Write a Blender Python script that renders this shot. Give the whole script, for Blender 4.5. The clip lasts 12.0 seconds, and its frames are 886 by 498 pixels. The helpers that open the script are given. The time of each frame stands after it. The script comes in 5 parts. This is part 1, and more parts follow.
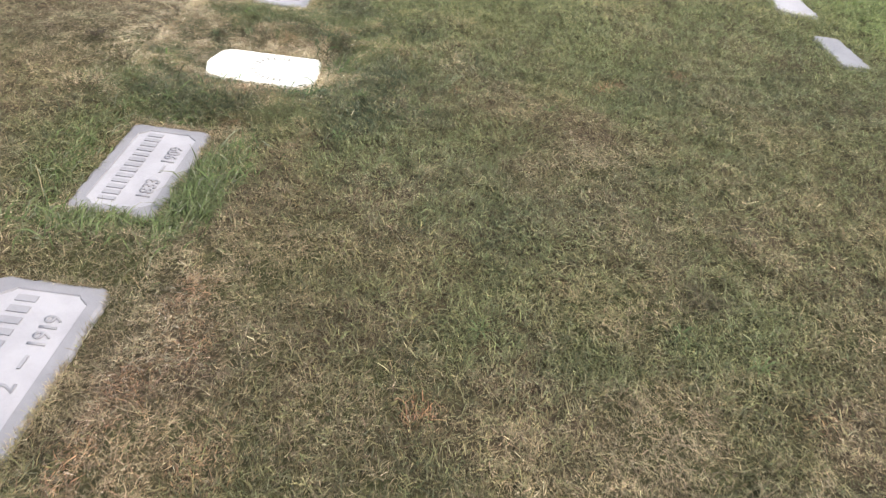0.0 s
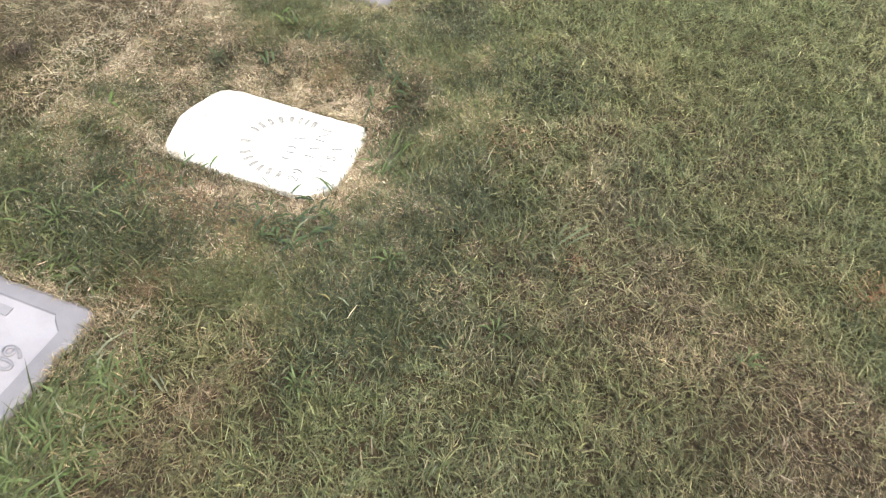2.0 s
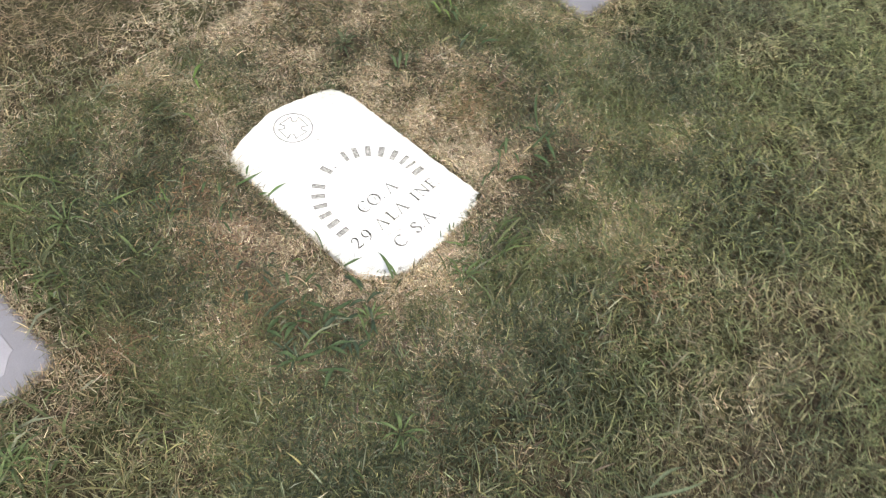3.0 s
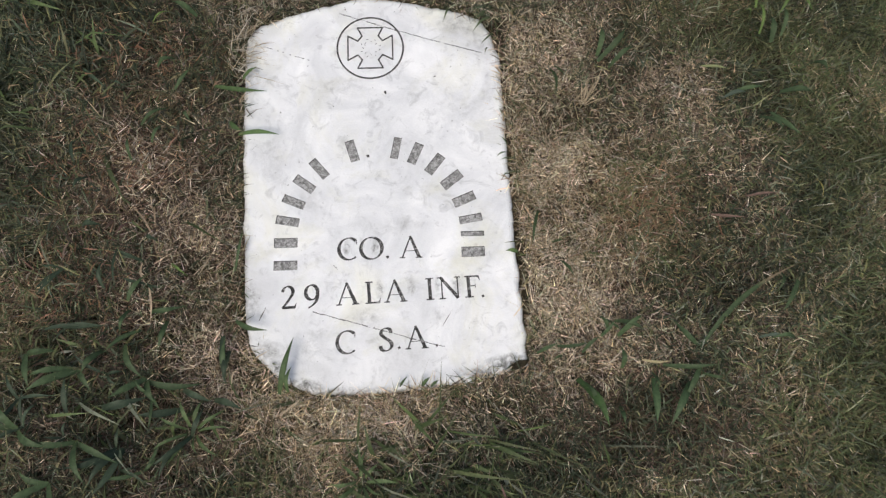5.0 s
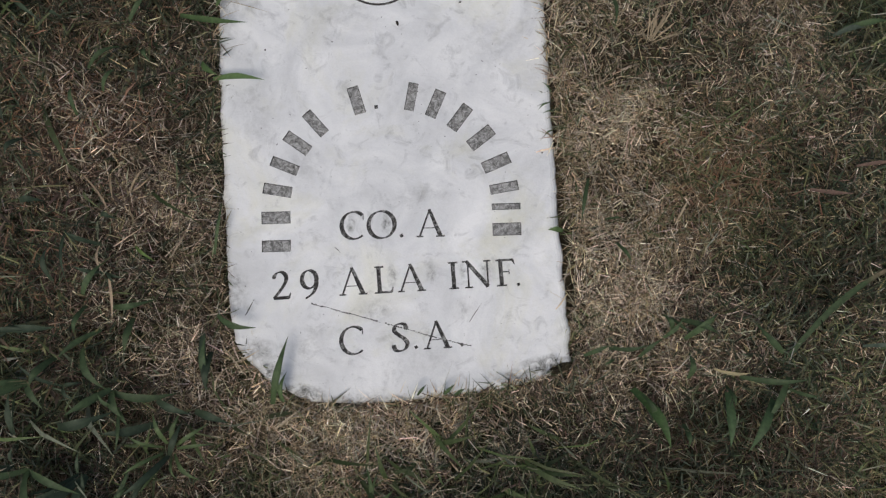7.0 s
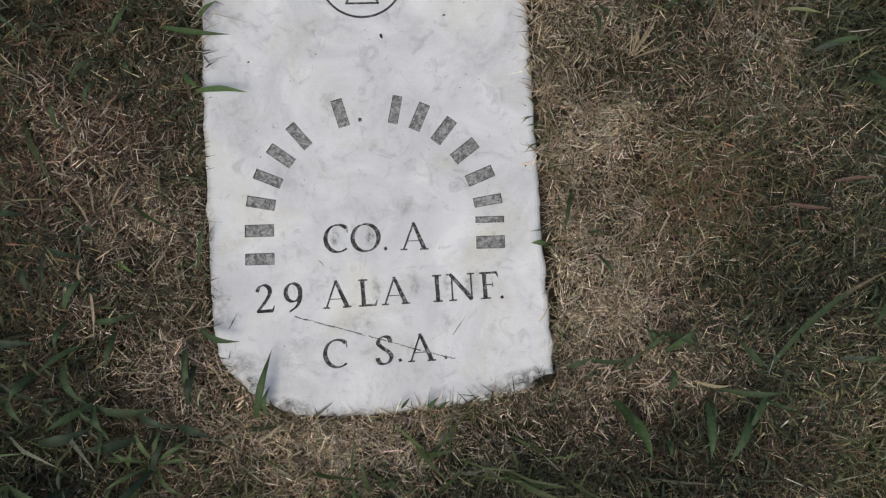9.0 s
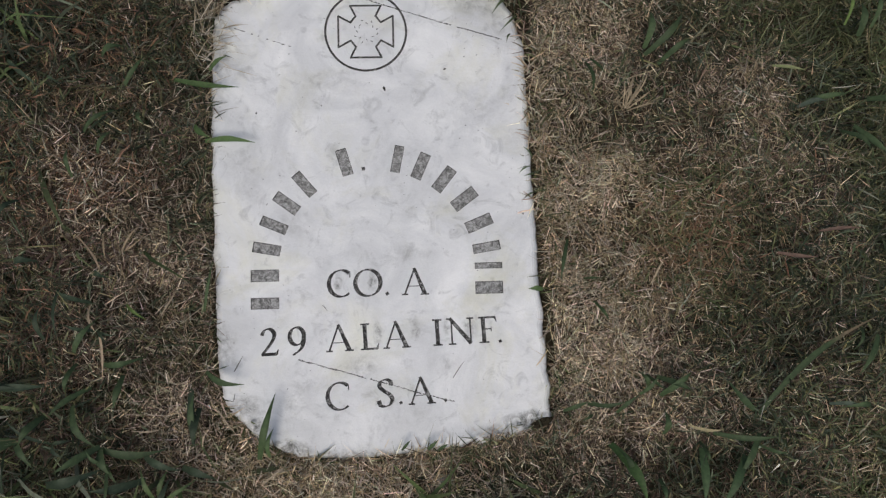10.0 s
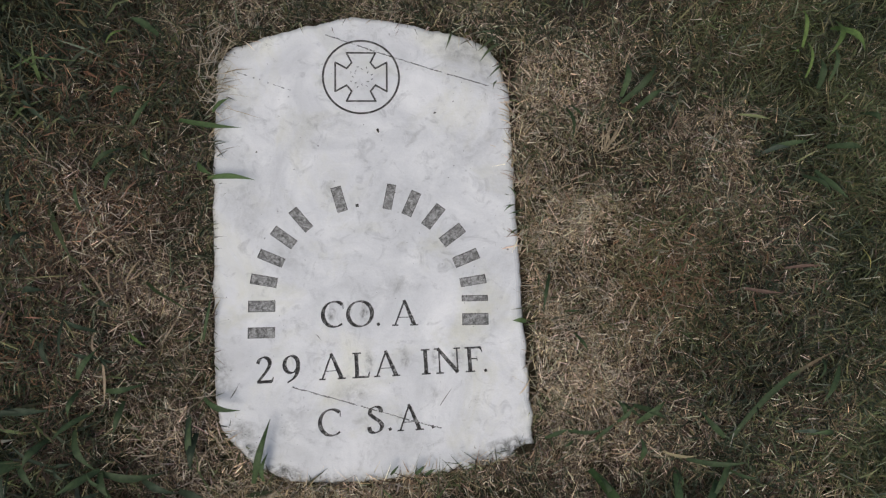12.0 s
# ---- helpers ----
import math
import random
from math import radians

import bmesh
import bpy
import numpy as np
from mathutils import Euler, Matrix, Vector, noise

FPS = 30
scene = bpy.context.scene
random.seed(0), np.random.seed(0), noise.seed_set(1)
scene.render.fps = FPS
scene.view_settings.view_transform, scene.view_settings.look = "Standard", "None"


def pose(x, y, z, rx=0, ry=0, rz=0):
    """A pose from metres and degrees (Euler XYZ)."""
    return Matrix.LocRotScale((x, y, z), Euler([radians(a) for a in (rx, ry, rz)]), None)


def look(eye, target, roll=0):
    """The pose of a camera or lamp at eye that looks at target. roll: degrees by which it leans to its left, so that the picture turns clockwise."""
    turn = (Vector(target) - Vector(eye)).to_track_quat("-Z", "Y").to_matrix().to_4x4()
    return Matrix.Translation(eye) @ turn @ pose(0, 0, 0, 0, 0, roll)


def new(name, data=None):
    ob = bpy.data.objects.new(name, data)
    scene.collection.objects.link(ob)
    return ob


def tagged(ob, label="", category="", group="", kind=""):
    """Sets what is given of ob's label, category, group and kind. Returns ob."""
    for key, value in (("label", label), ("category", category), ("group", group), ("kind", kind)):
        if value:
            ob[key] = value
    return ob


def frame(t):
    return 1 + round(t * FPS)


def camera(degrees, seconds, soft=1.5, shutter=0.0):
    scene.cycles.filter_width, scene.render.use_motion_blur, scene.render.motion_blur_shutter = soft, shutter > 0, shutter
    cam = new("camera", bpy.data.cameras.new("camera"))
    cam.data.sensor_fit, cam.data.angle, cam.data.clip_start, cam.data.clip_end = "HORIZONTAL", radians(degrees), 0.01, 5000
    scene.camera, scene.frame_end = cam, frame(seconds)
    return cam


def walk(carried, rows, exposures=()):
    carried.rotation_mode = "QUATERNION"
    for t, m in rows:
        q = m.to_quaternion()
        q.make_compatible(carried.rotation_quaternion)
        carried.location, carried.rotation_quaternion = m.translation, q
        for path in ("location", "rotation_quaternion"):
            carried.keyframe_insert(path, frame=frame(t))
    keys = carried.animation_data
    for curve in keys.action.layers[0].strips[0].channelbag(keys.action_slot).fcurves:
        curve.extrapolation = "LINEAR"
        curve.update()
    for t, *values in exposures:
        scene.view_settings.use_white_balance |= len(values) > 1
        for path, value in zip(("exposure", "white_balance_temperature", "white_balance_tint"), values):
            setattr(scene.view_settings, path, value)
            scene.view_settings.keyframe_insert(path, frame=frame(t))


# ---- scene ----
cam = camera(63.6, 12.0, soft=1.3, shutter=0.14)
PATH = [
    (0, (-3.062, -0.738, 1.408), (-1.458, -0.806, 0.215), 9.1),
    (0.5, (-2.618, -0.749, 1.346), (-1.046, -0.755, 0.109), 8.9),
    (1, (-2.194, -0.793, 1.329), (-0.712, -0.778, -0.014), 7.8),
    (1.5, (-1.723, -0.844, 1.345), (-0.286, -0.611, -0.027), 6.7),
    (2, (-1.3, -0.763, 1.293), (0.024, -0.466, -0.176), 9.3),
    (2.5, (-0.947, -0.714, 1.245), (0.242, -0.292, -0.307), 8.2),
    (3, (-0.596, -0.652, 1.225), (0.29, -0.016, -0.452), 9.8),
    (3.2, (-0.49, -0.598, 1.184), (0.271, 0.081, -0.537), 8.5),
    (4.8, (0.092, -0.226, 0.902), (0.181, 0.226, -1.044), 6.8),
    (5, (0.094, -0.184, 0.854), (0.154, 0.227, -1.103), 6.4),
    (5.5, (0.092, -0.103, 0.766), (0.066, 0.201, -1.21), -5.8),
    (6, (0.088, -0.077, 0.723), (0.05, 0.149, -1.263), -11.0),
    (6.5, (0.082, -0.075, 0.709), (0.088, 0.088, -1.284), 1.1),
    (7, (0.081, -0.07, 0.705), (0.115, 0.052, -1.291), 13.9),
    (9, (0.082, -0.055, 0.708), (0.159, 0.059, -1.287), 32.3),
    (9.5, (0.083, -0.047, 0.718), (0.163, 0.1, -1.275), 26.7),
    (10, (0.079, -0.04, 0.731), (0.165, 0.155, -1.257), 22.3),
    (10.5, (0.076, -0.037, 0.74), (0.173, 0.188, -1.245), 22.3),
    (11, (0.078, -0.032, 0.751), (0.187, 0.215, -1.23), 22.9),
    (11.5, (0.082, -0.037, 0.763), (0.199, 0.237, -1.214), 22.3),
    (12, (0.074, -0.041, 0.772), (0.201, 0.238, -1.205), 23.5),
]
walk(cam, [(t, look(eye, target, roll)) for t, eye, target, roll in PATH],
     [(0.0, 1.77, 7050, 4.2), (0.5, 1.85, 7050, 4.2), (1.5, 1.92, 7050, 4.2), (2.5, 1.58, 7000, 4.2), (3.0, 1.38, 6950, 4.2), (4.8, 0.5, 6650, 7.5), (5.5, 0.05, 6550, 8), (7.0, -0.16, 6500, 8), (12.0, -0.2, 6500, 8)])

# ---- light ----
world = bpy.data.worlds.new("overcast_sky")
scene.world = world
world.use_nodes = True
wn = world.node_tree.nodes
sky = wn.new("ShaderNodeTexSky")
sky.sky_type = "NISHITA"
sky.sun_disc = False
sky.sun_elevation = radians(58)
sky.sun_rotation = radians(200)
sky.air_density, sky.dust_density, sky.ozone_density = 1.0, 4.0, 1.0
world.node_tree.links.new(sky.outputs[0], wn["Background"].inputs[0])
wn["Background"].inputs[1].default_value = 0.11
sun = new("sun", bpy.data.lights.new("sun", "SUN"))
sun.data.energy, sun.data.angle, sun.data.color = 1.3, radians(25), (1.0, 0.95, 0.88)
sun.matrix_world = look((-1.2, -2.4, 5.0), (0, 0, 0))

# ---- materials ----


def material(name, rough=0.7, spec=0.3):
    m = bpy.data.materials.new(name)
    m.use_nodes = True
    n, k = m.node_tree.nodes, m.node_tree.links
    p = n["Principled BSDF"]
    p.inputs["Roughness"].default_value = rough
    p.inputs["Specular IOR Level"].default_value = spec
    return m, n, k, p


def noise_node(n, k, scale, detail=6.0, rough=0.6, warp=0.0):
    c = n.new("ShaderNodeTexCoord")
    t = n.new("ShaderNodeTexNoise")
    t.inputs["Scale"].default_value, t.inputs["Detail"].default_value = scale, detail
    t.inputs["Roughness"].default_value, t.inputs["Distortion"].default_value = rough, warp
    k.new(c.outputs["Object"], t.inputs["Vector"])
    return t


def ramp_node(n, k, source, stops):
    r = n.new("ShaderNodeValToRGB")
    e = r.color_ramp.elements
    while len(e) < len(stops):
        e.new(0.5)
    for item, (at, colour) in zip(e, stops):
        item.position, item.color = at, (*colour, 1.0)
    k.new(source, r.inputs["Fac"])
    return r


def mix_node(n, k, a, b, fac, mode="MIX"):
    m = n.new("ShaderNodeMix")
    m.data_type, m.blend_type = "RGBA", mode
    k.new(a, m.inputs["A"])
    k.new(b, m.inputs["B"])
    if isinstance(fac, float):
        m.inputs["Factor"].default_value = fac
    else:
        k.new(fac, m.inputs["Factor"])
    return m.outputs["Result"]


def bump(n, k, p, source, strength, distance):
    b = n.new("ShaderNodeBump")
    b.inputs["Strength"].default_value, b.inputs["Distance"].default_value = strength, distance
    k.new(source, b.inputs["Height"])
    k.new(b.outputs[0], p.inputs["Normal"])


def grey(v, warm=0.0):
    return (v * (1 + warm), v, v * (1 - warm))


# grey smudges and grime on the marble: x, y, radius in x, radius in y, strength
SMUDGES_LOW = [
    (0.042, -0.052, 0.004, 0.009, 0.75), (0.080, -0.050, 0.004, 0.009, 0.7), (0.135, -0.052, 0.007, 0.009, 0.65), (0.112, -0.048, 0.004, 0.007, 0.65), (0.026, -0.086, 0.014, 0.01, 0.35),
    (-0.045, -0.118, 0.016, 0.014, 0.25), (0.07, -0.135, 0.03, 0.012, 0.18), (0.11, -0.085, 0.012, 0.008, 0.22), (-0.116, -0.062, 0.014, 0.02, 0.65), (-0.08, -0.145, 0.012, 0.01, 1.4),
    (-0.056, -0.166, 0.024, 0.008, 1.5), (-0.09, -0.122, 0.014, 0.01, 0.8), (0.196, -0.146, 0.022, 0.009, 1.5), (0.165, -0.155, 0.03, 0.006, 0.7), (0.02, -0.172, 0.08, 0.004, 0.55),
]
SMUDGES_HIGH = [
    (0.003, 0.000, 0.0035, 0.007, 0.9), (0.038, 0.001, 0.004, 0.007, 0.9), (0.072, 0.028, 0.022, 0.008, 0.22), (-0.045, 0.06, 0.02, 0.012, 0.22), (-0.122, 0.02, 0.006, 0.05, 0.35),
    (-0.09, 0.11, 0.02, 0.03, 0.2), (0.15, 0.18, 0.03, 0.02, 0.16), (0, 0.21, 0.03, 0.015, 0.14), (-0.118, 0.24, 0.01, 0.05, 0.4), (0.16, 0.295, 0.03, 0.012, 0.5),
    (0.08, 0.12, 0.04, 0.02, 0.12),
]
SMUDGES = SMUDGES_LOW + SMUDGES_HIGH


def marble_material():
    m, n, k, p = material("weathered_marble", 0.5, 0.4)
    cloud = noise_node(n, k, 13.0, 8.0, 0.62, 0.8)
    base = ramp_node(n, k, cloud.outputs[0], [(0.30, (0.575, 0.58, 0.583)), (0.46, (0.68, 0.685, 0.688)), (0.68, (0.83, 0.83, 0.82))])
    ochre = noise_node(n, k, 10.0, 6.0, 0.65, 0.6)
    tint = ramp_node(n, k, ochre.outputs[0], [(0.50, (1.0, 1.0, 1.0)), (0.68, (0.93, 0.92, 0.82)), (0.78, (0.86, 0.82, 0.68))])
    c = mix_node(n, k, base.outputs[0], tint.outputs[0], 1.0, "MULTIPLY")
    blot = noise_node(n, k, 42.0, 8.0, 0.7, 1.2)
    stain = ramp_node(n, k, blot.outputs[0], [(0.27, (0.45, 0.45, 0.45)), (0.46, (1.0, 1.0, 1.0))])
    c = mix_node(n, k, c, stain.outputs[0], 0.60, "MULTIPLY")
    # smudges with ragged outlines
    coord = n.new("ShaderNodeTexCoord")
    ragged = noise_node(n, k, 85.0, 6.0, 0.7)
    warp = n.new("ShaderNodeVectorMath")
    warp.operation = "MULTIPLY_ADD"
    warp.inputs[1].default_value = (0.014, 0.014, 0.0)
    k.new(ragged.outputs["Color"], warp.inputs[0])
    k.new(coord.outputs["Object"], warp.inputs[2])
    total = None
    for sx, sy, rx, ry, strength in SMUDGES:
        scaled = n.new("ShaderNodeVectorMath")
        scaled.operation = "MULTIPLY_ADD"
        scaled.inputs[1].default_value = (1 / rx, 1 / ry, 0.0)
        scaled.inputs[2].default_value = (-(sx + 0.007) / rx, -(sy + 0.007) / ry, 0.0)
        k.new(warp.outputs[0], scaled.inputs[0])
        away = n.new("ShaderNodeVectorMath")
        away.operation = "LENGTH"
        k.new(scaled.outputs[0], away.inputs[0])
        spot = n.new("ShaderNodeMapRange")
        spot.inputs["From Min"].default_value, spot.inputs["From Max"].default_value = 1.55, 0.55
        spot.inputs["To Min"].default_value, spot.inputs["To Max"].default_value = 0.0, strength
        k.new(away.outputs["Value"], spot.inputs["Value"])
        if total is None:
            total = spot.outputs[0]
        else:
            more = n.new("ShaderNodeMath")
            more.operation = "MAXIMUM"
            k.new(total, more.inputs[0])
            k.new(spot.outputs[0], more.inputs[1])
            total = more.outputs[0]
    grime = noise_node(n, k, 260.0, 6.0, 0.75)
    flecks = ramp_node(n, k, grime.outputs[0], [(0.38, (0.04, 0.04, 0.037)), (0.62, (0.34, 0.34, 0.325))])
    tatter = noise_node(n, k, 120.0, 7.0, 0.75, 0.6)
    torn = ramp_node(n, k, tatter.outputs[0], [(0.40, (0.12, 0.12, 0.12)), (0.60, (1.0, 1.0, 1.0))])
    cover = n.new("ShaderNodeMath")
    cover.operation = "MULTIPLY"
    k.new(total, cover.inputs[0])
    k.new(torn.outputs[0], cover.inputs[1])
    c = mix_node(n, k, c, flecks.outputs[0], cover.outputs[0])
    # rare dark specks, gathered in places
    speck = noise_node(n, k, 300.0, 2.0, 0.5)
    gather = noise_node(n, k, 15.0, 3.0, 0.6)
    added = n.new("ShaderNodeMath")
    added.operation = "MULTIPLY_ADD"
    added.inputs[1].default_value = 0.30
    k.new(gather.outputs[0], added.inputs[0])
    k.new(speck.outputs[0], added.inputs[2])
    dots = ramp_node(n, k, added.outputs[0], [(0.372, (0.12, 0.11, 0.10)), (0.40, (1.0, 1.0, 1.0))])
    c = mix_node(n, k, c, dots.outputs[0], 1.0, "MULTIPLY")
    k.new(c, p.inputs["Base Color"])
    grain = noise_node(n, k, 210.0, 8.0, 0.68)
    bump(n, k, p, grain.outputs[0], 0.38, 0.0015)
    return m


def groove_material(name, stops):
    m, n, k, p = material(name, 0.9, 0.1)
    patch = noise_node(n, k, 240.0, 6.0, 0.75, 0.8)
    c = ramp_node(n, k, patch.outputs[0], stops)
    k.new(c.outputs[0], p.inputs["Base Color"])
    return m


def stone_material(name, low, high, scale, rough):
    m, n, k, p = material(name, rough, 0.3)
    big = noise_node(n, k, 7.0, 5.0, 0.6, 0.5)
    fine = noise_node(n, k, scale, 8.0, 0.72)
    a = ramp_node(n, k, fine.outputs[0], [(0.3, (low, low * 0.98, low * 1.11)), (0.62, (high, high * 0.98, high * 1.11))])
    b = ramp_node(n, k, big.outputs[0], [(0.3, (0.80, 0.80, 0.81)), (0.6, (1.0, 1.0, 1.0))])
    k.new(mix_node(n, k, a.outputs[0], b.outputs[0], 1.0, "MULTIPLY"), p.inputs["Base Color"])
    bump(n, k, p, fine.outputs[0], 0.5, 0.0015)
    return m


def soil_material():
    m, n, k, p = material("thatch_and_soil", 0.95, 0.1)
    a = noise_node(n, k, 55.0, 8.0, 0.75, 1.2)
    b = noise_node(n, k, 1.7, 5.0, 0.65, 0.5)
    c1 = ramp_node(n, k, a.outputs[0], [(0.32, (0.020, 0.016, 0.012)), (0.50, (0.060, 0.046, 0.032)), (0.70, (0.15, 0.115, 0.07))])
    c2 = ramp_node(n, k, a.outputs[0], [(0.32, (0.018, 0.019, 0.010)), (0.52, (0.052, 0.054, 0.026)), (0.70, (0.12, 0.115, 0.055))])
    f = ramp_node(n, k, b.outputs[0], [(0.40, (0, 0, 0)), (0.60, (1, 1, 1))])
    near = mix_node(n, k, c1.outputs[0], c2.outputs[0], f.outputs[0])
    # beyond the built blades the ground carries the lawn's own colours
    turf = noise_node(n, k, 1.6, 10.0, 0.75, 0.1)
    far = ramp_node(n, k, turf.outputs[0], [(0.36, (0.040, 0.042, 0.020)), (0.50, (0.066, 0.062, 0.033)), (0.66, (0.098, 0.084, 0.050))])
    coord = n.new("ShaderNodeTexCoord")
    away = n.new("ShaderNodeVectorMath")
    away.operation = "LENGTH"
    k.new(coord.outputs["Object"], away.inputs[0])
    reach = n.new("ShaderNodeMapRange")
    reach.inputs["From Min"].default_value, reach.inputs["From Max"].default_value = 2.6, 6.5
    k.new(away.outputs["Value"], reach.inputs["Value"])
    k.new(mix_node(n, k, near, far.outputs[0], reach.outputs[0]), p.inputs["Base Color"])
    bump(n, k, p, a.outputs[0], 1.0, 0.012)
    return m


def blade_material():
    """Colour of each blade is stored on it as the attribute 'tint'."""
    m, n, k, p = material("grass_blade", 0.55, 0.25)
    at = n.new("ShaderNodeAttribute")
    at.attribute_name = "tint"
    mottle = noise_node(n, k, 240.0, 3.0, 0.6)
    r = ramp_node(n, k, mottle.outputs[0], [(0.3, (0.72, 0.72, 0.72)), (0.7, (1.15, 1.15, 1.12))])
    c = mix_node(n, k, at.outputs["Color"], r.outputs[0], 1.0, "MULTIPLY")
    k.new(c, p.inputs["Base Color"])
    thin = n.new("ShaderNodeBsdfTranslucent")
    k.new(c, thin.inputs["Color"])
    mix = n.new("ShaderNodeMixShader")
    mix.inputs[0].default_value = 0.30
    k.new(p.outputs[0], mix.inputs[1])
    k.new(thin.outputs[0], mix.inputs[2])
    k.new(mix.outputs[0], n["Material Output"].inputs["Surface"])
    return m


MARBLE = marble_material()
# GROOVE and FILL: grime, darkened further for the shade inside the carving
GROOVE = groove_material("grimy_shaded_groove", [(0.38, (0.036, 0.035, 0.034)), (0.54, (0.095, 0.093, 0.089)), (0.68, (0.38, 0.375, 0.36))])
FILL = groove_material("groove_grime_and_shade", [(0.38, (0.020, 0.019, 0.018)), (0.52, (0.066, 0.064, 0.061)), (0.64, (0.36, 0.355, 0.345))])
BORDER = stone_material("grey_granite_border", 0.165, 0.21, 420.0, 0.5)
PANEL = stone_material("pale_frosted_granite", 0.255, 0.305, 600.0, 0.75)
LETTER = stone_material("dark_worn_lettering", 0.195, 0.235, 420.0, 0.55)
WORN = groove_material("pale_worn_groove", [(0.32, (0.06, 0.059, 0.056)), (0.46, (0.19, 0.188, 0.182)), (0.62, (0.46, 0.457, 0.447))])
SOIL, BLADE = soil_material(), blade_material()

# ---- the lie of the ground ----
# footprints of the flat grave markers: x0, x1, y0, y1
FEET = {
    "white": (-0.125, 0.212, -0.176, 0.338),
    "middle": (-1.216, -0.620, 0.110, 0.411),
    "near": (-2.165, -1.562, 0.096, 0.420),
    "far": (0.842, 1.450, 0.050, 0.360),
    "row_a": (0.625, 1.09, -2.985, -2.815),
    "row_b": (1.465, 2.06, -3.02, -2.77),
}
LEVEL = {"white": 0.0, "middle": 0.0, "near": 0.0, "far": 0.012, "row_a": 0.20, "row_b": 0.20}


def lattice(seed, cell):
    """Smooth random field of x and y in metres, about -1 to 1."""
    g = np.random.default_rng(seed).uniform(-1, 1, (128, 128))

    def field(x, y):
        u, v = np.asarray(x, float) / cell + 57.3, np.asarray(y, float) / cell + 31.7
        i, j = np.floor(u).astype(int), np.floor(v).astype(int)
        a, b = u - i, v - j
        a, b = a * a * (3 - 2 * a), b * b * (3 - 2 * b)
        i, j, i2, j2 = i % 128, j % 128, (i + 1) % 128, (j + 1) % 128
        return (g[i, j] * (1 - a) + g[i2, j] * a) * (1 - b) + (g[i, j2] * (1 - a) + g[i2, j2] * a) * b

    return field


F_BIG, F_MID, F_SMALL, F_TINY = lattice(11, 0.55), lattice(12, 0.21), lattice(13, 0.075), lattice(14, 0.028)
F_HUGE, F_KIND, F_KIND2 = lattice(15, 2.3), lattice(16, 0.13), lattice(17, 0.34)


def foot_distance(x, y, foot):
    x0, x1, y0, y1 = foot
    return np.hypot(np.maximum(np.maximum(x0 - x, x - x1), 0), np.maximum(np.maximum(y0 - y, y - y1), 0))


def lawn_top(x, y):
    """Height of the grass tips."""
    x, y = np.asarray(x, float), np.asarray(y, float)
    z = 0.066 - 0.052 * np.clip(y, -4.0, 0.0) + 0.010 * F_BIG(x, y) + 0.005 * F_MID(x, y)
    for key, foot in FEET.items():
        d = foot_distance(x, y, foot)
        z = z - (z - LEVEL[key] - 0.012) * np.exp(-((d / 0.15) ** 2))
    return z


def soil_top(x, y):
    z = lawn_top(x, y) - 0.026 + 0.004 * F_SMALL(x, y)
    for key, foot in FEET.items():
        d = foot_distance(x, y, foot)
        z = np.where(d < 0.02, np.minimum(z, LEVEL[key] - 0.018), z)
    return z


# dry, green, rusty, deep-coloured, pale and bare spots of the lawn: x, y, radius in x, radius in y, strength
DRY_NEAR = [
    (0.275, -0.06, 0.055, 0.12, 0.75), (0.27, 0.2, 0.06, 0.1, 0.6), (0.28, 0.07, 0.06, 0.09, 0.5), (-0.18, 0.03, 0.05, 0.07, 0.8), (0.01, -0.21, 0.18, 0.035, 0.9),
    (-0.07, 0.37, 0.12, 0.05, 0.7), (0.16, 0.43, 0.12, 0.07, 0.7), (0.29, -0.16, 0.06, 0.06, 0.55), (0.56, 0.6, 0.25, 0.18, 0.8), (-0.23, 0.16, 0.08, 0.1, 0.6),
    (0.4, 0.26, 0.11, 0.1, 0.3), (0.45, -0.06, 0.08, 0.06, 0.3), (0.46, 0.05, 0.12, 0.12, 0.3), (-0.14, -0.165, 0.05, 0.05, 0.8), (-0.165, -0.09, 0.035, 0.08, 0.6),
]
DRY_ALONG = [
    (-0.58, 0.24, 0.05, 0.14, 0.7), (-0.78, -1.13, 0.25, 0.2, 0.7), (-1.99, -1.36, 0.16, 0.14, 1), (-1.75, -0.05, 0.22, 0.1, 0.8), (-0.62, 0.02, 0.09, 0.08, 0.7),
    (-0.71, -0.25, 0.1, 0.07, 0.6), (-1.72, -0.12, 0.26, 0.13, 0.9), (-2.05, -0.14, 0.2, 0.12, 0.9), (-1.4, -0.04, 0.12, 0.12, 0.6),
]
DRY_BEYOND = [
    (0.22, -0.58, 0.16, 0.12, 0.2), (0.22, 0.83, 0.45, 0.28, 1), (-0.52, -1.38, 0.22, 0.18, 0.6), (0.1, 1, 0.4, 0.25, 0.5), (-0.2, -1.1, 0.45, 0.35, 0.2),
]
DRY = DRY_NEAR + DRY_ALONG + DRY_BEYOND
GREEN_NEAR = [
    (-0.2, -0.33, 0.2, 0.07, 0.3), (-0.27, -0.06, 0.07, 0.07, 0.5), (0.44, -0.12, 0.14, 0.08, 0.2), (0, 0.47, 0.12, 0.06, 0.5), (-0.24, -0.14, 0.11, 0.06, 0.3),
    (0.56, -0.02, 0.06, 0.1, 0.2), (0.56, 0.2, 0.05, 0.06, 0.3), (0.24, 0.36, 0.06, 0.05, 0.8), (-0.3, 0.25, 0.1, 0.1, 0.5), (-0.5, -0.17, 0.18, 0.14, 0.35),
    (-0.12, -0.44, 0.22, 0.14, 0.35), (-0.48, 0.3, 0.14, 0.18, 0.55), (0.05, -0.37, 0.12, 0.08, 0.35), (-0.38, -0.36, 0.15, 0.1, 0.3), (-0.42, -0.5, 0.14, 0.12, 0.25),
]
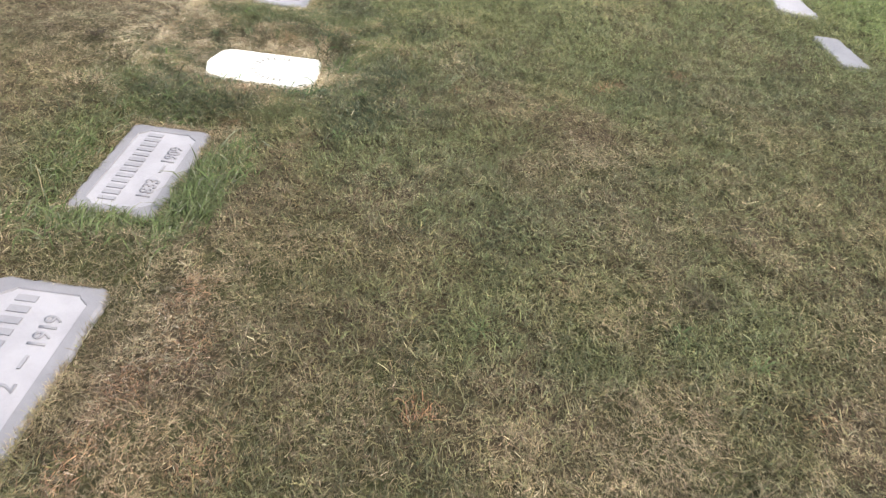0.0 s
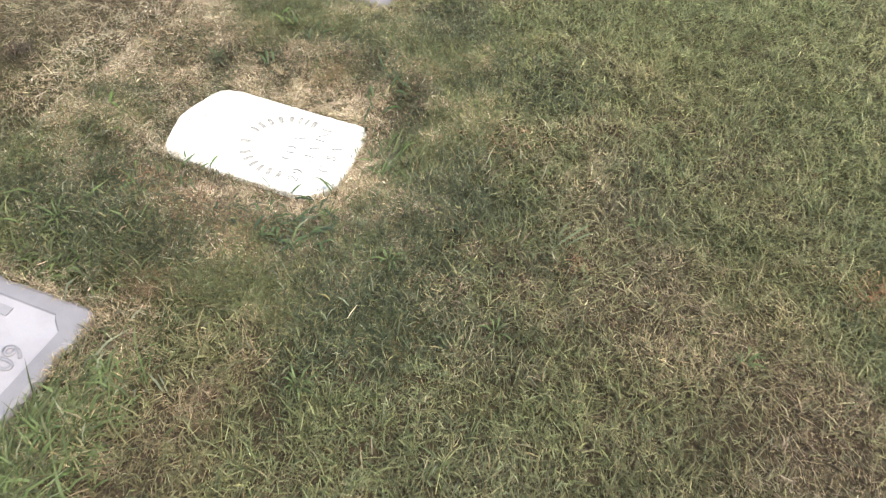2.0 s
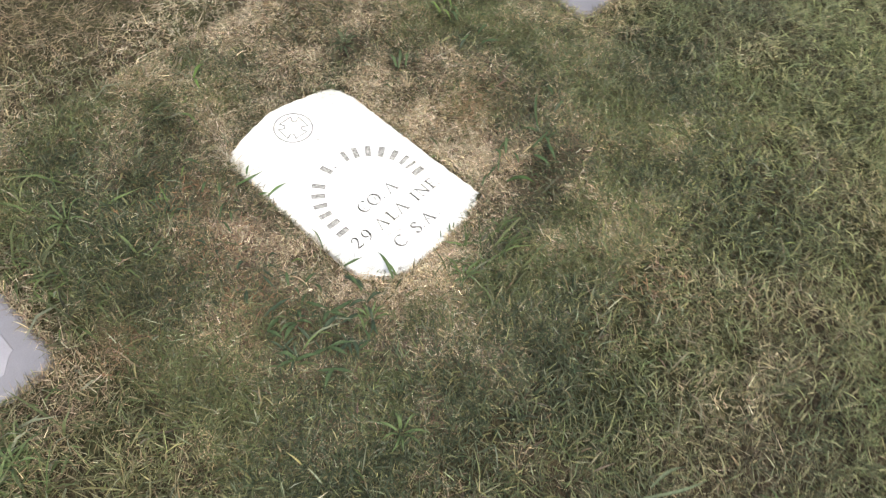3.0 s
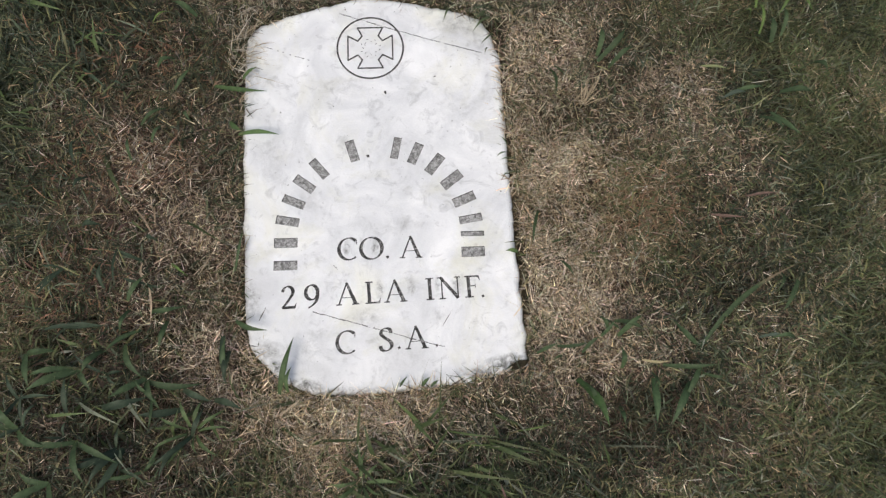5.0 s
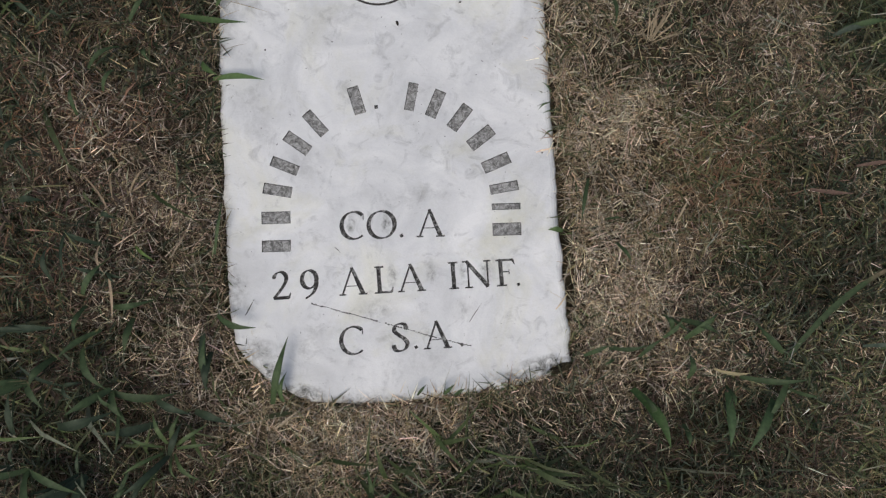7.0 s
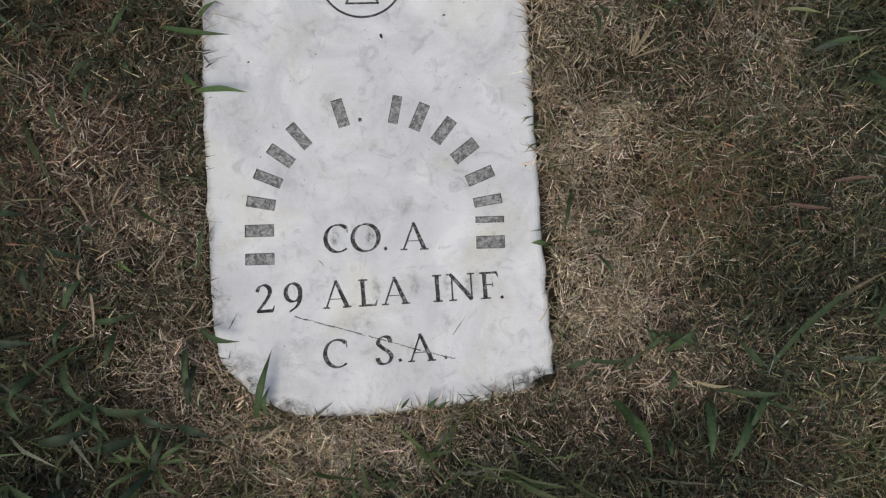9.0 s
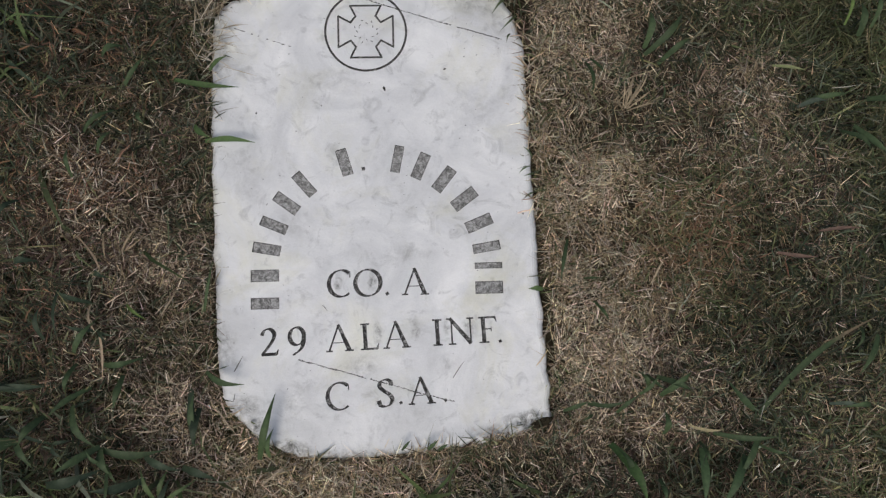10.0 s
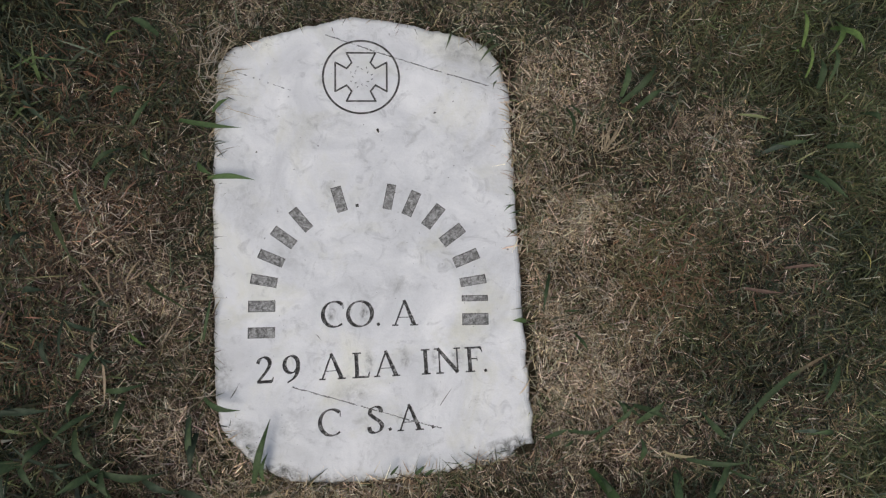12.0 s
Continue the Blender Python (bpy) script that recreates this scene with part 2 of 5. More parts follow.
GREEN_ALONG = [
    (-1.64, -0.93, 0.12, 0.1, 0.8), (-1.94, -0.98, 0.08, 0.06, 0.5), (-0.68, -0.39, 0.16, 0.1, 0.5), (-1.58, -1.72, 0.14, 0.12, 0.9), (-1.63, -1.5, 0.06, 0.06, 0.7),
    (-1.1, 0.01, 0.2, 0.08, 1.3), (-0.96, 0.57, 0.28, 0.12, 0.7), (-1.67, -0.93, 0.12, 0.1, 0.2), (-1.68, -1.55, 0.16, 0.16, 0.6), (-0.66, -0.4, 0.16, 0.14, 0.5),
]
GREEN_BEYOND = [
    (-0.12, -0.62, 0.26, 0.12, 0.3), (0.4, -1.5, 0.3, 0.2, 0.4), (0.85, -0.35, 0.3, 0.25, 0.3), (0.72, -1.51, 0.5, 0.45, 0.35), (1.6, -3.3, 1.2, 0.55, 1.6),
    (-0.28, -1.51, 0.2, 0.16, 0.5), (1.1, -1, 0.4, 0.4, 0.7),
]
GREEN = GREEN_NEAR + GREEN_ALONG + GREEN_BEYOND
RUST_NEAR = [
    (-0.22, 0.12, 0.05, 0.04, 0.35), (-0.25, 0.25, 0.08, 0.05, 0.4), (-0.3, -0.04, 0.06, 0.05, 0.3), (-0.3, 0.1, 0.05, 0.05, 0.4), (0.37, 0.03, 0.05, 0.05, 0.5),
    (0.33, 0.62, 0.15, 0.1, 0.35), (-0.54, 0.05, 0.05, 0.04, 0.6),
]
RUST_ALONG = [
    (-1.75, -0.14, 0.22, 0.1, 0.25), (-2.08, -0.14, 0.18, 0.1, 0.25), (-1.94, -0.79, 0.05, 0.05, 1), (-1.87, -1.77, 0.05, 0.05, 0.6), (-1.6, -0.12, 0.09, 0.07, 0.9),
    (-1.79, -0.21, 0.09, 0.06, 0.9), (-1.92, -0.08, 0.07, 0.06, 0.9), (-2.16, -0.05, 0.1, 0.06, 0.7), (-2.16, -0.33, 0.1, 0.07, 0.5),
]
RUST_BEYOND = [
    (-0.14, -0.81, 0.045, 0.04, 0.7), (0.26, -1.87, 0.07, 0.06, 1.3), (0.1, -1.55, 0.06, 0.05, 0.8), (0.03, -1.45, 0.08, 0.06, 0.5), (0.24, -0.56, 0.06, 0.05, 0.45),
    (0.04, -1.48, 0.05, 0.04, 0.5),
]
RUST = RUST_NEAR + RUST_ALONG + RUST_BEYOND
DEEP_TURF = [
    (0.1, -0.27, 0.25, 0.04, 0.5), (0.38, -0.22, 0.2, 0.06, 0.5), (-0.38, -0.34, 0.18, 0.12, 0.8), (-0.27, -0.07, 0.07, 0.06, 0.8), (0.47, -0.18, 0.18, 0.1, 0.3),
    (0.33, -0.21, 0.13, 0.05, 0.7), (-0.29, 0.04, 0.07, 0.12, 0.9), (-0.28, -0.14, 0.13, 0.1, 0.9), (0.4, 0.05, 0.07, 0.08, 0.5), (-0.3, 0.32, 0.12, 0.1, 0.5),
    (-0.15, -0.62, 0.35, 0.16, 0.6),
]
PALE_NEAR = [
    (0.6, 0.62, 0.25, 0.2, 0.8), (0.27, 0.1, 0.05, 0.1, 0.25), (-0.19, 0.02, 0.07, 0.09, 0.45), (-0.2, -0.07, 0.06, 0.06, 0.3), (0.27, -0.08, 0.05, 0.08, 0.3),
    (0.05, -0.23, 0.14, 0.04, 0.8), (-0.22, 0.59, 0.22, 0.1, 0.5), (-0.04, 0.37, 0.1, 0.05, 0.7), (0.26, -0.04, 0.06, 0.12, 0.7), (0.25, 0.18, 0.05, 0.12, 0.5),
    (0.2, 0.34, 0.08, 0.05, 0.5), (-0.16, 0.02, 0.04, 0.1, 0.4), (-0.13, -0.17, 0.05, 0.04, 0.7), (-0.16, -0.11, 0.03, 0.05, 0.45),
]
PALE_ALONG = [
    (-1.9, -0.05, 0.14, 0.08, 0.5), (-1.98, -1.36, 0.12, 0.12, 1), (-1.74, -1.43, 0.08, 0.07, 0.7), (-1.61, -1.33, 0.08, 0.08, 0.5), (-2.01, -1.04, 0.08, 0.08, 0.5),
    (-2.04, -1.2, 0.08, 0.1, 0.5), (-0.85, -1, 0.2, 0.14, 0.6), (-0.79, -0.96, 0.14, 0.1, 0.4), (-0.73, -0.19, 0.09, 0.07, 0.6), (-1.52, 0.25, 0.04, 0.16, 0.6),
    (-1.85, 0.06, 0.25, 0.04, 0.6), (-2.1, 0.02, 0.1, 0.06, 0.5), (-0.6, 0.25, 0.03, 0.14, 0.5), (-0.8, 0.08, 0.16, 0.025, 0.5),
]
PALE_BEYOND = [
    (0.16, 0.92, 0.5, 0.32, 1.6), (0.6, -1.05, 0.3, 0.15, 0.3), (-0.46, -1.3, 0.25, 0.12, 0.6), (-0.3, -1.47, 0.06, 0.06, 0.9), (0.8, -3.07, 0.25, 0.06, 0.9),
    (-0.52, -1.4, 0.14, 0.1, 0.6), (0.37, -1.29, 0.2, 0.12, 0.4),
]
PALE = PALE_NEAR + PALE_ALONG + PALE_BEYOND
# earthy brown stretches
EARTH = [
    (0.62, -3.02, 0.2, 0.06, 0.8), (-1.3, -0.55, 0.22, 0.18, 0.5), (-1.75, -0.6, 0.2, 0.12, 0.4), (-2.06, -0.67, 0.12, 0.1, 0.6), (-1.88, -0.43, 0.14, 0.12, 0.7),
    (-1.65, -0.49, 0.14, 0.12, 0.6), (-2.16, -0.52, 0.12, 0.1, 0.5), (-1.08, -0.4, 0.16, 0.1, 0.7), (-1.07, -0.24, 0.14, 0.08, 0.6), (-0.25, -1.33, 0.18, 0.12, 0.5),
    (-0.55, 0.1, 0.08, 0.07, 0.7), (-1.4, -0.3, 0.18, 0.14, 0.5), (-0.9, -0.75, 0.16, 0.12, 0.35), (-0.55, -1.05, 0.2, 0.15, 0.3),
]
BARE = [
    (-0.02, 0.82, 0.06, 0.05, 1.2), (0.29, 0.36, 0.05, 0.04, 0.8), (-1.44, -1.59, 0.1, 0.08, 1.2), (-0.28, -1.43, 0.07, 0.05, 0.7), (-0.4, -0.72, 0.05, 0.04, 0.7),
]


def spots(x, y, listed):
    v = np.zeros_like(x)
    for sx, sy, rx, ry, strength in listed:
        v = v + strength * np.exp(-(((x - sx) / rx) ** 2 + ((y - sy) / ry) ** 2))
    return v


def far_off(x, y):
    """0 around the white stone, 1 on the rest of the lawn."""
    return np.clip(3.0 * (np.maximum(np.abs(np.asarray(x) - 0.12) - 0.55, 0) + np.maximum(np.abs(np.asarray(y) - 0.05) - 0.50, 0)), 0, 1)


def earthy(x, y):
    """The brown stretch of lawn in front of the grey markers, 0 to 1."""
    return np.clip((-np.asarray(x, float) - 0.5) * 1.3, 0, 1) * np.exp(-(((np.asarray(y, float) + 0.55) / 0.75) ** 2))


def dryness(x, y):
    x, y = np.asarray(x, float), np.asarray(y, float)
    calm = far_off(x, y)
    v = 0.06 - 0.24 * np.clip((-y - 0.22) * 4, 0, 1) + (0.16 + 0.06 * calm) * F_BIG(x, y) + (0.30 - 0.04 * calm) * F_MID(x, y) + (0.42 - 0.20 * calm) * F_SMALL(x, y) + 0.14 * F_HUGE(x, y)
    v = v - 0.16 * (1 - calm) * np.clip((x - 0.36) * 6, 0, 1) + 0.14 * (1 - calm) * F_TINY(x, y) - 0.07 * np.clip(x - 0.4, 0, 1.2) + 0.20 * np.clip(-x - 0.8, 0, 0.9)
    v = v + 0.14 * np.clip((-y - 1.3) * 2, 0, 1) * (y > -2.8)
    return v + 0.16 * earthy(x, y) + 0.80 * spots(x, y, DRY) - 0.62 * spots(x, y, GREEN) + 0.40 * calm * spots(x, y, PALE)


# ---- building helpers ----


def part(name, bm, mat, parent=None, label=""):
    me = bpy.data.meshes.new(name)
    bm.to_mesh(me)
    bm.free()
    me.materials.append(mat)
    ob = new(name, me)
    ob.parent = parent
    return tagged(ob, label)


def ring_loft(bm, rings):
    """Closed rings of points joined by side faces; the first ring is capped, and the last one too."""
    made = [[bm.verts.new(p) for p in ring] for ring in rings]
    n = len(made[0])
    for a, b in zip(made, made[1:]):
        for i in range(n):
            bm.faces.new((a[i], b[i], b[(i + 1) % n], a[(i + 1) % n]))
    return made


def resample(corners, step):
    pts = []
    for (x0, y0), (x1, y1) in zip(corners, corners[1:] + corners[:1]):
        count = max(1, int(math.hypot(x1 - x0, y1 - y0) / step))
        pts += [Vector((x0 + (x1 - x0) * i / count, y0 + (y1 - y0) * i / count, 0)) for i in range(count)]
    return pts


def roughen(pts, amount, scale, seed):
    """Push the points of a counter-clockwise outline in and out along its normals."""
    out, n = [], len(pts)
    for i, p in enumerate(pts):
        t = (pts[(i + 2) % n] - pts[i - 2]).normalized()
        normal = Vector((t.y, -t.x, 0))
        w = noise.noise(Vector((p.x * scale, p.y * scale, seed))) + 0.6 * noise.noise(Vector((p.x * scale * 3.1, p.y * scale * 3.1, seed + 5)))
        out.append(p + normal * (amount * w))
    return out


def inset(pts, d):
    n = len(pts)
    out = []
    for i, p in enumerate(pts):
        t = (pts[(i + 2) % n] - pts[i - 2]).normalized()
        out.append(p - Vector((t.y, -t.x, 0)) * d)
    return out


def at_z(pts, z):
    return [Vector((p.x, p.y, z)) for p in pts]


def glyph(text, x, y, height, turn=0.0, depth=0.004, z=0.0, width=1.0, bold=0.0):
    """A bmesh of characters in the built-in font, centred at x, y, as a solid from z - depth to z."""
    cu = bpy.data.curves.new("glyph", "FONT")
    cu.body, cu.size, cu.resolution_u, cu.offset = text, 1.0, 3, bold
    ob = bpy.data.objects.new("glyph", cu)
    scene.collection.objects.link(ob)
    dg = bpy.context.evaluated_depsgraph_get()
    me = bpy.data.meshes.new_from_object(ob.evaluated_get(dg))
    bpy.data.objects.remove(ob)
    bpy.data.curves.remove(cu)
    bm = bmesh.new()
    bm.from_mesh(me)
    bpy.data.meshes.remove(me)
    bmesh.ops.remove_doubles(bm, verts=bm.verts, dist=1e-4)
    xs, ys = [v.co.x for v in bm.verts], [v.co.y for v in bm.verts]
    cx, cy = (min(xs) + max(xs)) / 2, (min(ys) + max(ys)) / 2
    s = height / (max(ys) - min(ys))
    top = bmesh.ops.extrude_face_region(bm, geom=bm.faces[:])
    for v in [e for e in top["geom"] if isinstance(e, bmesh.types.BMVert)]:
        v.co.z = 1.0
    m = Matrix.Translation((x, y, z - depth)) @ Matrix.Rotation(turn, 4, "Z") @ Matrix.Diagonal((s * width, s, depth, 1)) @ Matrix.Translation((-cx, -cy, 0))
    bm.transform(m)
    bmesh.ops.recalc_face_normals(bm, faces=bm.faces[:])
    return bm


def block(x, y, sx, sy, turn=0.0, depth=0.004, z=0.0):
    bm = bmesh.new()
    bmesh.ops.create_cube(bm, size=1.0)
    bm.transform(Matrix.Translation((x, y, z - depth / 2)) @ Matrix.Rotation(turn, 4, "Z") @ Matrix.Diagonal((sx, sy, depth, 1)))
    return bm


def stroke(a, b, w, depth=0.004, z=0.0):
    d = math.hypot(b[0] - a[0], b[1] - a[1])
    return block((a[0] + b[0]) / 2, (a[1] + b[1]) / 2, d + w * 0.6, w, math.atan2(b[1] - a[1], b[0] - a[0]), depth, z)


def joined(parts):
    bm = bmesh.new()
    for one in parts:
        me = bpy.data.meshes.new("piece")
        one.to_mesh(me)
        one.free()
        bm.from_mesh(me)
        bpy.data.meshes.remove(me)
    return bm


# ---- ground: one sheet to the horizon ----


def ground_axis(lo, hi, step, reach):
    inner = np.arange(lo, hi + step / 2, step)
    out = step * 1.32 ** np.arange(1, 34)
    out = np.cumsum(out)
    out = out[out < reach]
    return np.concatenate([lo - out[::-1], inner, hi + out])


def mesh_from(name, co, loops, starts, totals):
    me = bpy.data.meshes.new(name)
    me.vertices.add(len(co))
    me.vertices.foreach_set("co", np.asarray(co, np.float32).ravel())
    me.loops.add(len(loops))
    me.loops.foreach_set("vertex_index", np.asarray(loops, np.int32))
    me.polygons.add(len(starts))
    me.polygons.foreach_set("loop_start", np.asarray(starts, np.int32))
    me.polygons.foreach_set("loop_total", np.asarray(totals, np.int32))
    me.update(calc_edges=True)
    return me


def build_ground():
    gx, gy = ground_axis(-2.8, 2.2, 0.025, 1500.0), ground_axis(-3.6, 1.8, 0.025, 1500.0)
    x, y = np.meshgrid(gx, gy, indexing="ij")
    z = soil_top(x, y)
    nx, ny = x.shape
    idx = np.arange(nx * ny).reshape(nx, ny)
    quads = np.stack([idx[:-1, :-1], idx[1:, :-1], idx[1:, 1:], idx[:-1, 1:]], -1).reshape(-1, 4)
    me = mesh_from("ground", np.stack([x, y, z], -1).reshape(-1, 3), quads.ravel(), np.arange(len(quads)) * 4, np.full(len(quads), 4))
    me.materials.append(SOIL)
    me.polygons.foreach_set("use_smooth", np.ones(len(quads), bool))
    tagged(new("ground", me), "soil and matted thatch under a worn cemetery lawn", "ground", kind="structure")


build_ground()

# ---- the white marble headstone, lying flush in the lawn ----
CX, CY, R_ARCH = 0.043, 0.015, 0.114
WHITE_CORNERS = [
    (-0.119, -0.085), (-0.115, -0.112), (-0.099, -0.136), (-0.076, -0.156), (-0.040, -0.174), (0.050, -0.176), (0.165, -0.164), (0.2165, -0.148),
    (0.209, 0.020), (0.204, 0.200), (0.202, 0.250), (0.193, 0.281), (0.179, 0.305), (0.148, 0.315), (0.117, 0.323), (0.069, 0.333), (0.025, 0.338), (-0.050, 0.320), (-0.107, 0.301), (-0.125, 0.280), (-0.127, 0.150),
]


def arch_places():
    """Where the sixteen signs of the arched line stand: x, y, turn; None leaves a word space."""
    wide = [1.0, 1.05, 0.95, 0.9, 1.0, 0.95, 0.75, 1.0, 0.35, 0.75, 0.85, 1.0, 1.05, 1.1, 1.05, 0.85, 0.55, 1.1]
    used = [1, 1, 1, 1, 1, 1, 0, 1, 2, 0, 1, 1, 1, 1, 1, 1, 1, 1]
    straight = CY + 0.033
    length = 2 * straight - 0.009 + math.pi * R_ARCH
    step = length / sum(wide)
    out, s = [], 0.0
    for w, u in zip(wide, used):
        mid = s + w * step / 2
        s += w * step
        if not u:
            continue
        if mid < straight:
            place = (CX - R_ARCH, CY - straight + mid, math.pi / 2)
        elif mid > straight + math.pi * R_ARCH:
            place = (CX + R_ARCH, CY - (mid - straight - math.pi * R_ARCH), -math.pi / 2)
        else:
            a = math.pi - (mid - straight) / R_ARCH
            place = (CX + R_ARCH * math.cos(a), CY + R_ARCH * math.sin(a), a - math.pi / 2)
        out.append((*place, w * step, u))
    return out


THICK, THIN = 0.165, 0.068
# straight strokes of the carved capitals, in parts of their height: from x, y to x, y, width at both ends
STRAIGHT = {
    "A": ((0.08, 0.02, 0.46, 1.0, THIN, THIN), (0.44, 1.02, 0.84, 0.02, 0.11, THICK), (0.24, 0.33, 0.64, 0.33, 0.035, 0.035), (-0.04, 0.02, 0.21, 0.02, 0.06, 0.06), (0.68, 0.02, 1.0, 0.02, 0.06, 0.06)),
    "L": ((0.20, 0.0, 0.20, 1.0, THICK, THICK), (0.12, 0.03, 0.66, 0.03, 0.08, 0.08), (0.64, 0.02, 0.71, 0.22, 0.10, 0.03), (0.04, 0.97, 0.38, 0.97, 0.06, 0.06), (0.02, 0.02, 0.2, 0.02, 0.06, 0.06)),
    "I": ((0.20, 0.0, 0.20, 1.0, THICK, THICK), (0.02, 0.97, 0.38, 0.97, 0.065, 0.065), (0.02, 0.02, 0.38, 0.02, 0.065, 0.065)),
    "N": ((0.14, 0.0, 0.14, 0.96, THIN, THIN), (0.08, 1.0, 0.86, 0.02, 0.13, THICK), (0.86, 0.0, 0.86, 1.0, THIN, THIN), (-0.06, 0.98, 0.16, 0.98, 0.06, 0.06), (0.0, 0.02, 0.29, 0.02, 0.06, 0.06), (0.72, 0.97, 1.0, 0.97, 0.06, 0.06)),
    "F": ((0.20, 0.0, 0.20, 1.0, THICK, THICK), (0.02, 0.96, 0.66, 0.96, 0.07, 0.08), (0.64, 0.98, 0.72, 0.77, 0.10, 0.03), (0.2, 0.52, 0.50, 0.52, 0.05, 0.05), (0.50, 0.60, 0.50, 0.43, 0.04, 0.04), (0.02, 0.02, 0.40, 0.02, 0.06, 0.06)),
    "2": ((0.02, 0.045, 0.60, 0.045, 0.12, 0.12), (0.58, 0.03, 0.66, 0.22, 0.10, 0.03)),
    "C": ((0.80, 0.92, 0.80, 0.70, 0.04, 0.04),),
}
# bent strokes, drawn with a broad pen
BENT = {
    "2": ((0.05, 0.76), (0.13, 0.93), (0.30, 1.0), (0.46, 0.92), (0.52, 0.74), (0.42, 0.51), (0.22, 0.25), (0.03, 0.03)),
    "S": ((0.53, 0.78), (0.49, 0.94), (0.32, 1.0), (0.14, 0.93), (0.09, 0.75), (0.25, 0.58), (0.44, 0.44), (0.55, 0.26), (0.46, 0.07), (0.27, 0.0), (0.09, 0.06), (0.04, 0.23)),
    "9": ((0.56, 0.66), (0.55, 0.42), (0.42, 0.16), (0.14, -0.03)),
}
ROUND = {"C": (0.46, 0.5, 0.46, 0.5, 48, 312), "O": (0.48, 0.5, 0.48, 0.5, 0, 360), "9": (0.30, 0.67, 0.27, 0.33, 0, 360)}


def smooth_line(points, steps=5):
    out = []
    p = [points[0], *points, points[-1]]
    for p0, p1, p2, p3 in zip(p, p[1:], p[2:], p[3:]):
        for i in range(steps):
            t = i / steps
            out.append(tuple(0.5 * (2 * q1 + (q2 - q0) * t + (2 * q0 - 5 * q1 + 4 * q2 - q3) * t * t + (3 * q1 - q0 - 3 * q2 + q3) * t ** 3) for q0, q1, q2, q3 in zip(p0, p1, p2, p3)))
    return out + [points[-1]]


def pen_width(points, closed):
    n, out = len(points), []
    for i in range(n):
        x0, y0 = points[i - 1] if closed or i else points[0]
        x1, y1 = points[(i + 1) % n] if closed or i < n - 1 else points[-1]
        out.append(0.055 + (THICK - 0.055) * abs(math.sin(math.atan2(y1 - y0, x1 - x0) - 0.3)) ** 1.4)
    return out


def chisel(points, widths, closed, fill, height):
    """A V-shaped groove along a line as a solid to cut with, or the dark fill for grime and shade in its bottom."""
    bm, rows, n = bmesh.new(), [], len(points)
    for i, (x, y) in enumerate(points):
        x0, y0 = points[i - 1] if closed or i else points[0]
        x1, y1 = points[(i + 1) % n] if closed or i < n - 1 else points[-1]
        side = Vector((-(y1 - y0), x1 - x0, 0)).normalized()
        half = (widths[i] * 1.48 + 0.012 * noise.noise(Vector((x * 9, y * 9, height * 900)))) * height / 2
        deep = min(0.0022, half * 1.1)
        top = -0.45 * deep if fill else 0.002
        reach = half * (0.52 if fill else 1 + 0.002 / deep)
        c = Vector((x * height, y * height, 0))
        rows.append([bm.verts.new(c + side * reach + Vector((0, 0, top))), bm.verts.new(c - side * reach + Vector((0, 0, top))), bm.verts.new(c + Vector((0, 0, -deep * (0.96 if fill else 1.0))))])
    pairs = list(zip(rows, rows[1:])) + ([(rows[-1], rows[0])] if closed else [])
    for a, b in pairs:
        for i in range(3):
            j = (i + 1) % 3
            bm.faces.new((a[i], a[j], b[j], b[i]))
    if not closed:
        bm.faces.new(rows[0])
        bm.faces.new(list(reversed(rows[-1])))
    bmesh.ops.recalc_face_normals(bm, faces=bm.faces[:])
    return bm


def sign(c, x, y, height, turn, fill):
    """A carved capital or numeral with heavy stems, fine cross strokes and serifs, centred at x, y."""
    pieces = []
    for x0, y0, x1, y1, w0, w1 in STRAIGHT.get(c, ()):
        mid = min(w0, w1) * 0.88 if w0 == THICK else (w0 + w1) / 2
        pieces.append(chisel([(x0, y0), ((x0 + x1) / 2, (y0 + y1) / 2), (x1, y1)], [w0, mid, w1], False, fill, height))
    if c in BENT:
        line = smooth_line(BENT[c])
        pieces.append(chisel(line, pen_width(line, False), False, fill, height))
    if c in ROUND:
        cx, cy, rx, ry, a0, a1 = ROUND[c]
        closed = a1 - a0 == 360
        angles = np.radians(np.linspace(a0, a1, 41))[: 40 if closed else 41]
        line = [(cx + rx * math.cos(a), cy + ry * math.sin(a)) for a in angles]
        pieces.append(chisel(line, pen_width(line, closed), closed, fill, height))
    if fill:
        for i, one in enumerate(pieces):
            one.transform(Matrix.Translation((0, 0, -0.00004 * i)))
    bm = joined(pieces)
    xs = [v.co.x for v in bm.verts]
    bm.transform(Matrix.Translation((x, y, 0)) @ Matrix.Rotation(turn, 4, "Z") @ Matrix.Translation((-(min(xs) + max(xs)) / 2, -height / 2, 0)))
    return bm


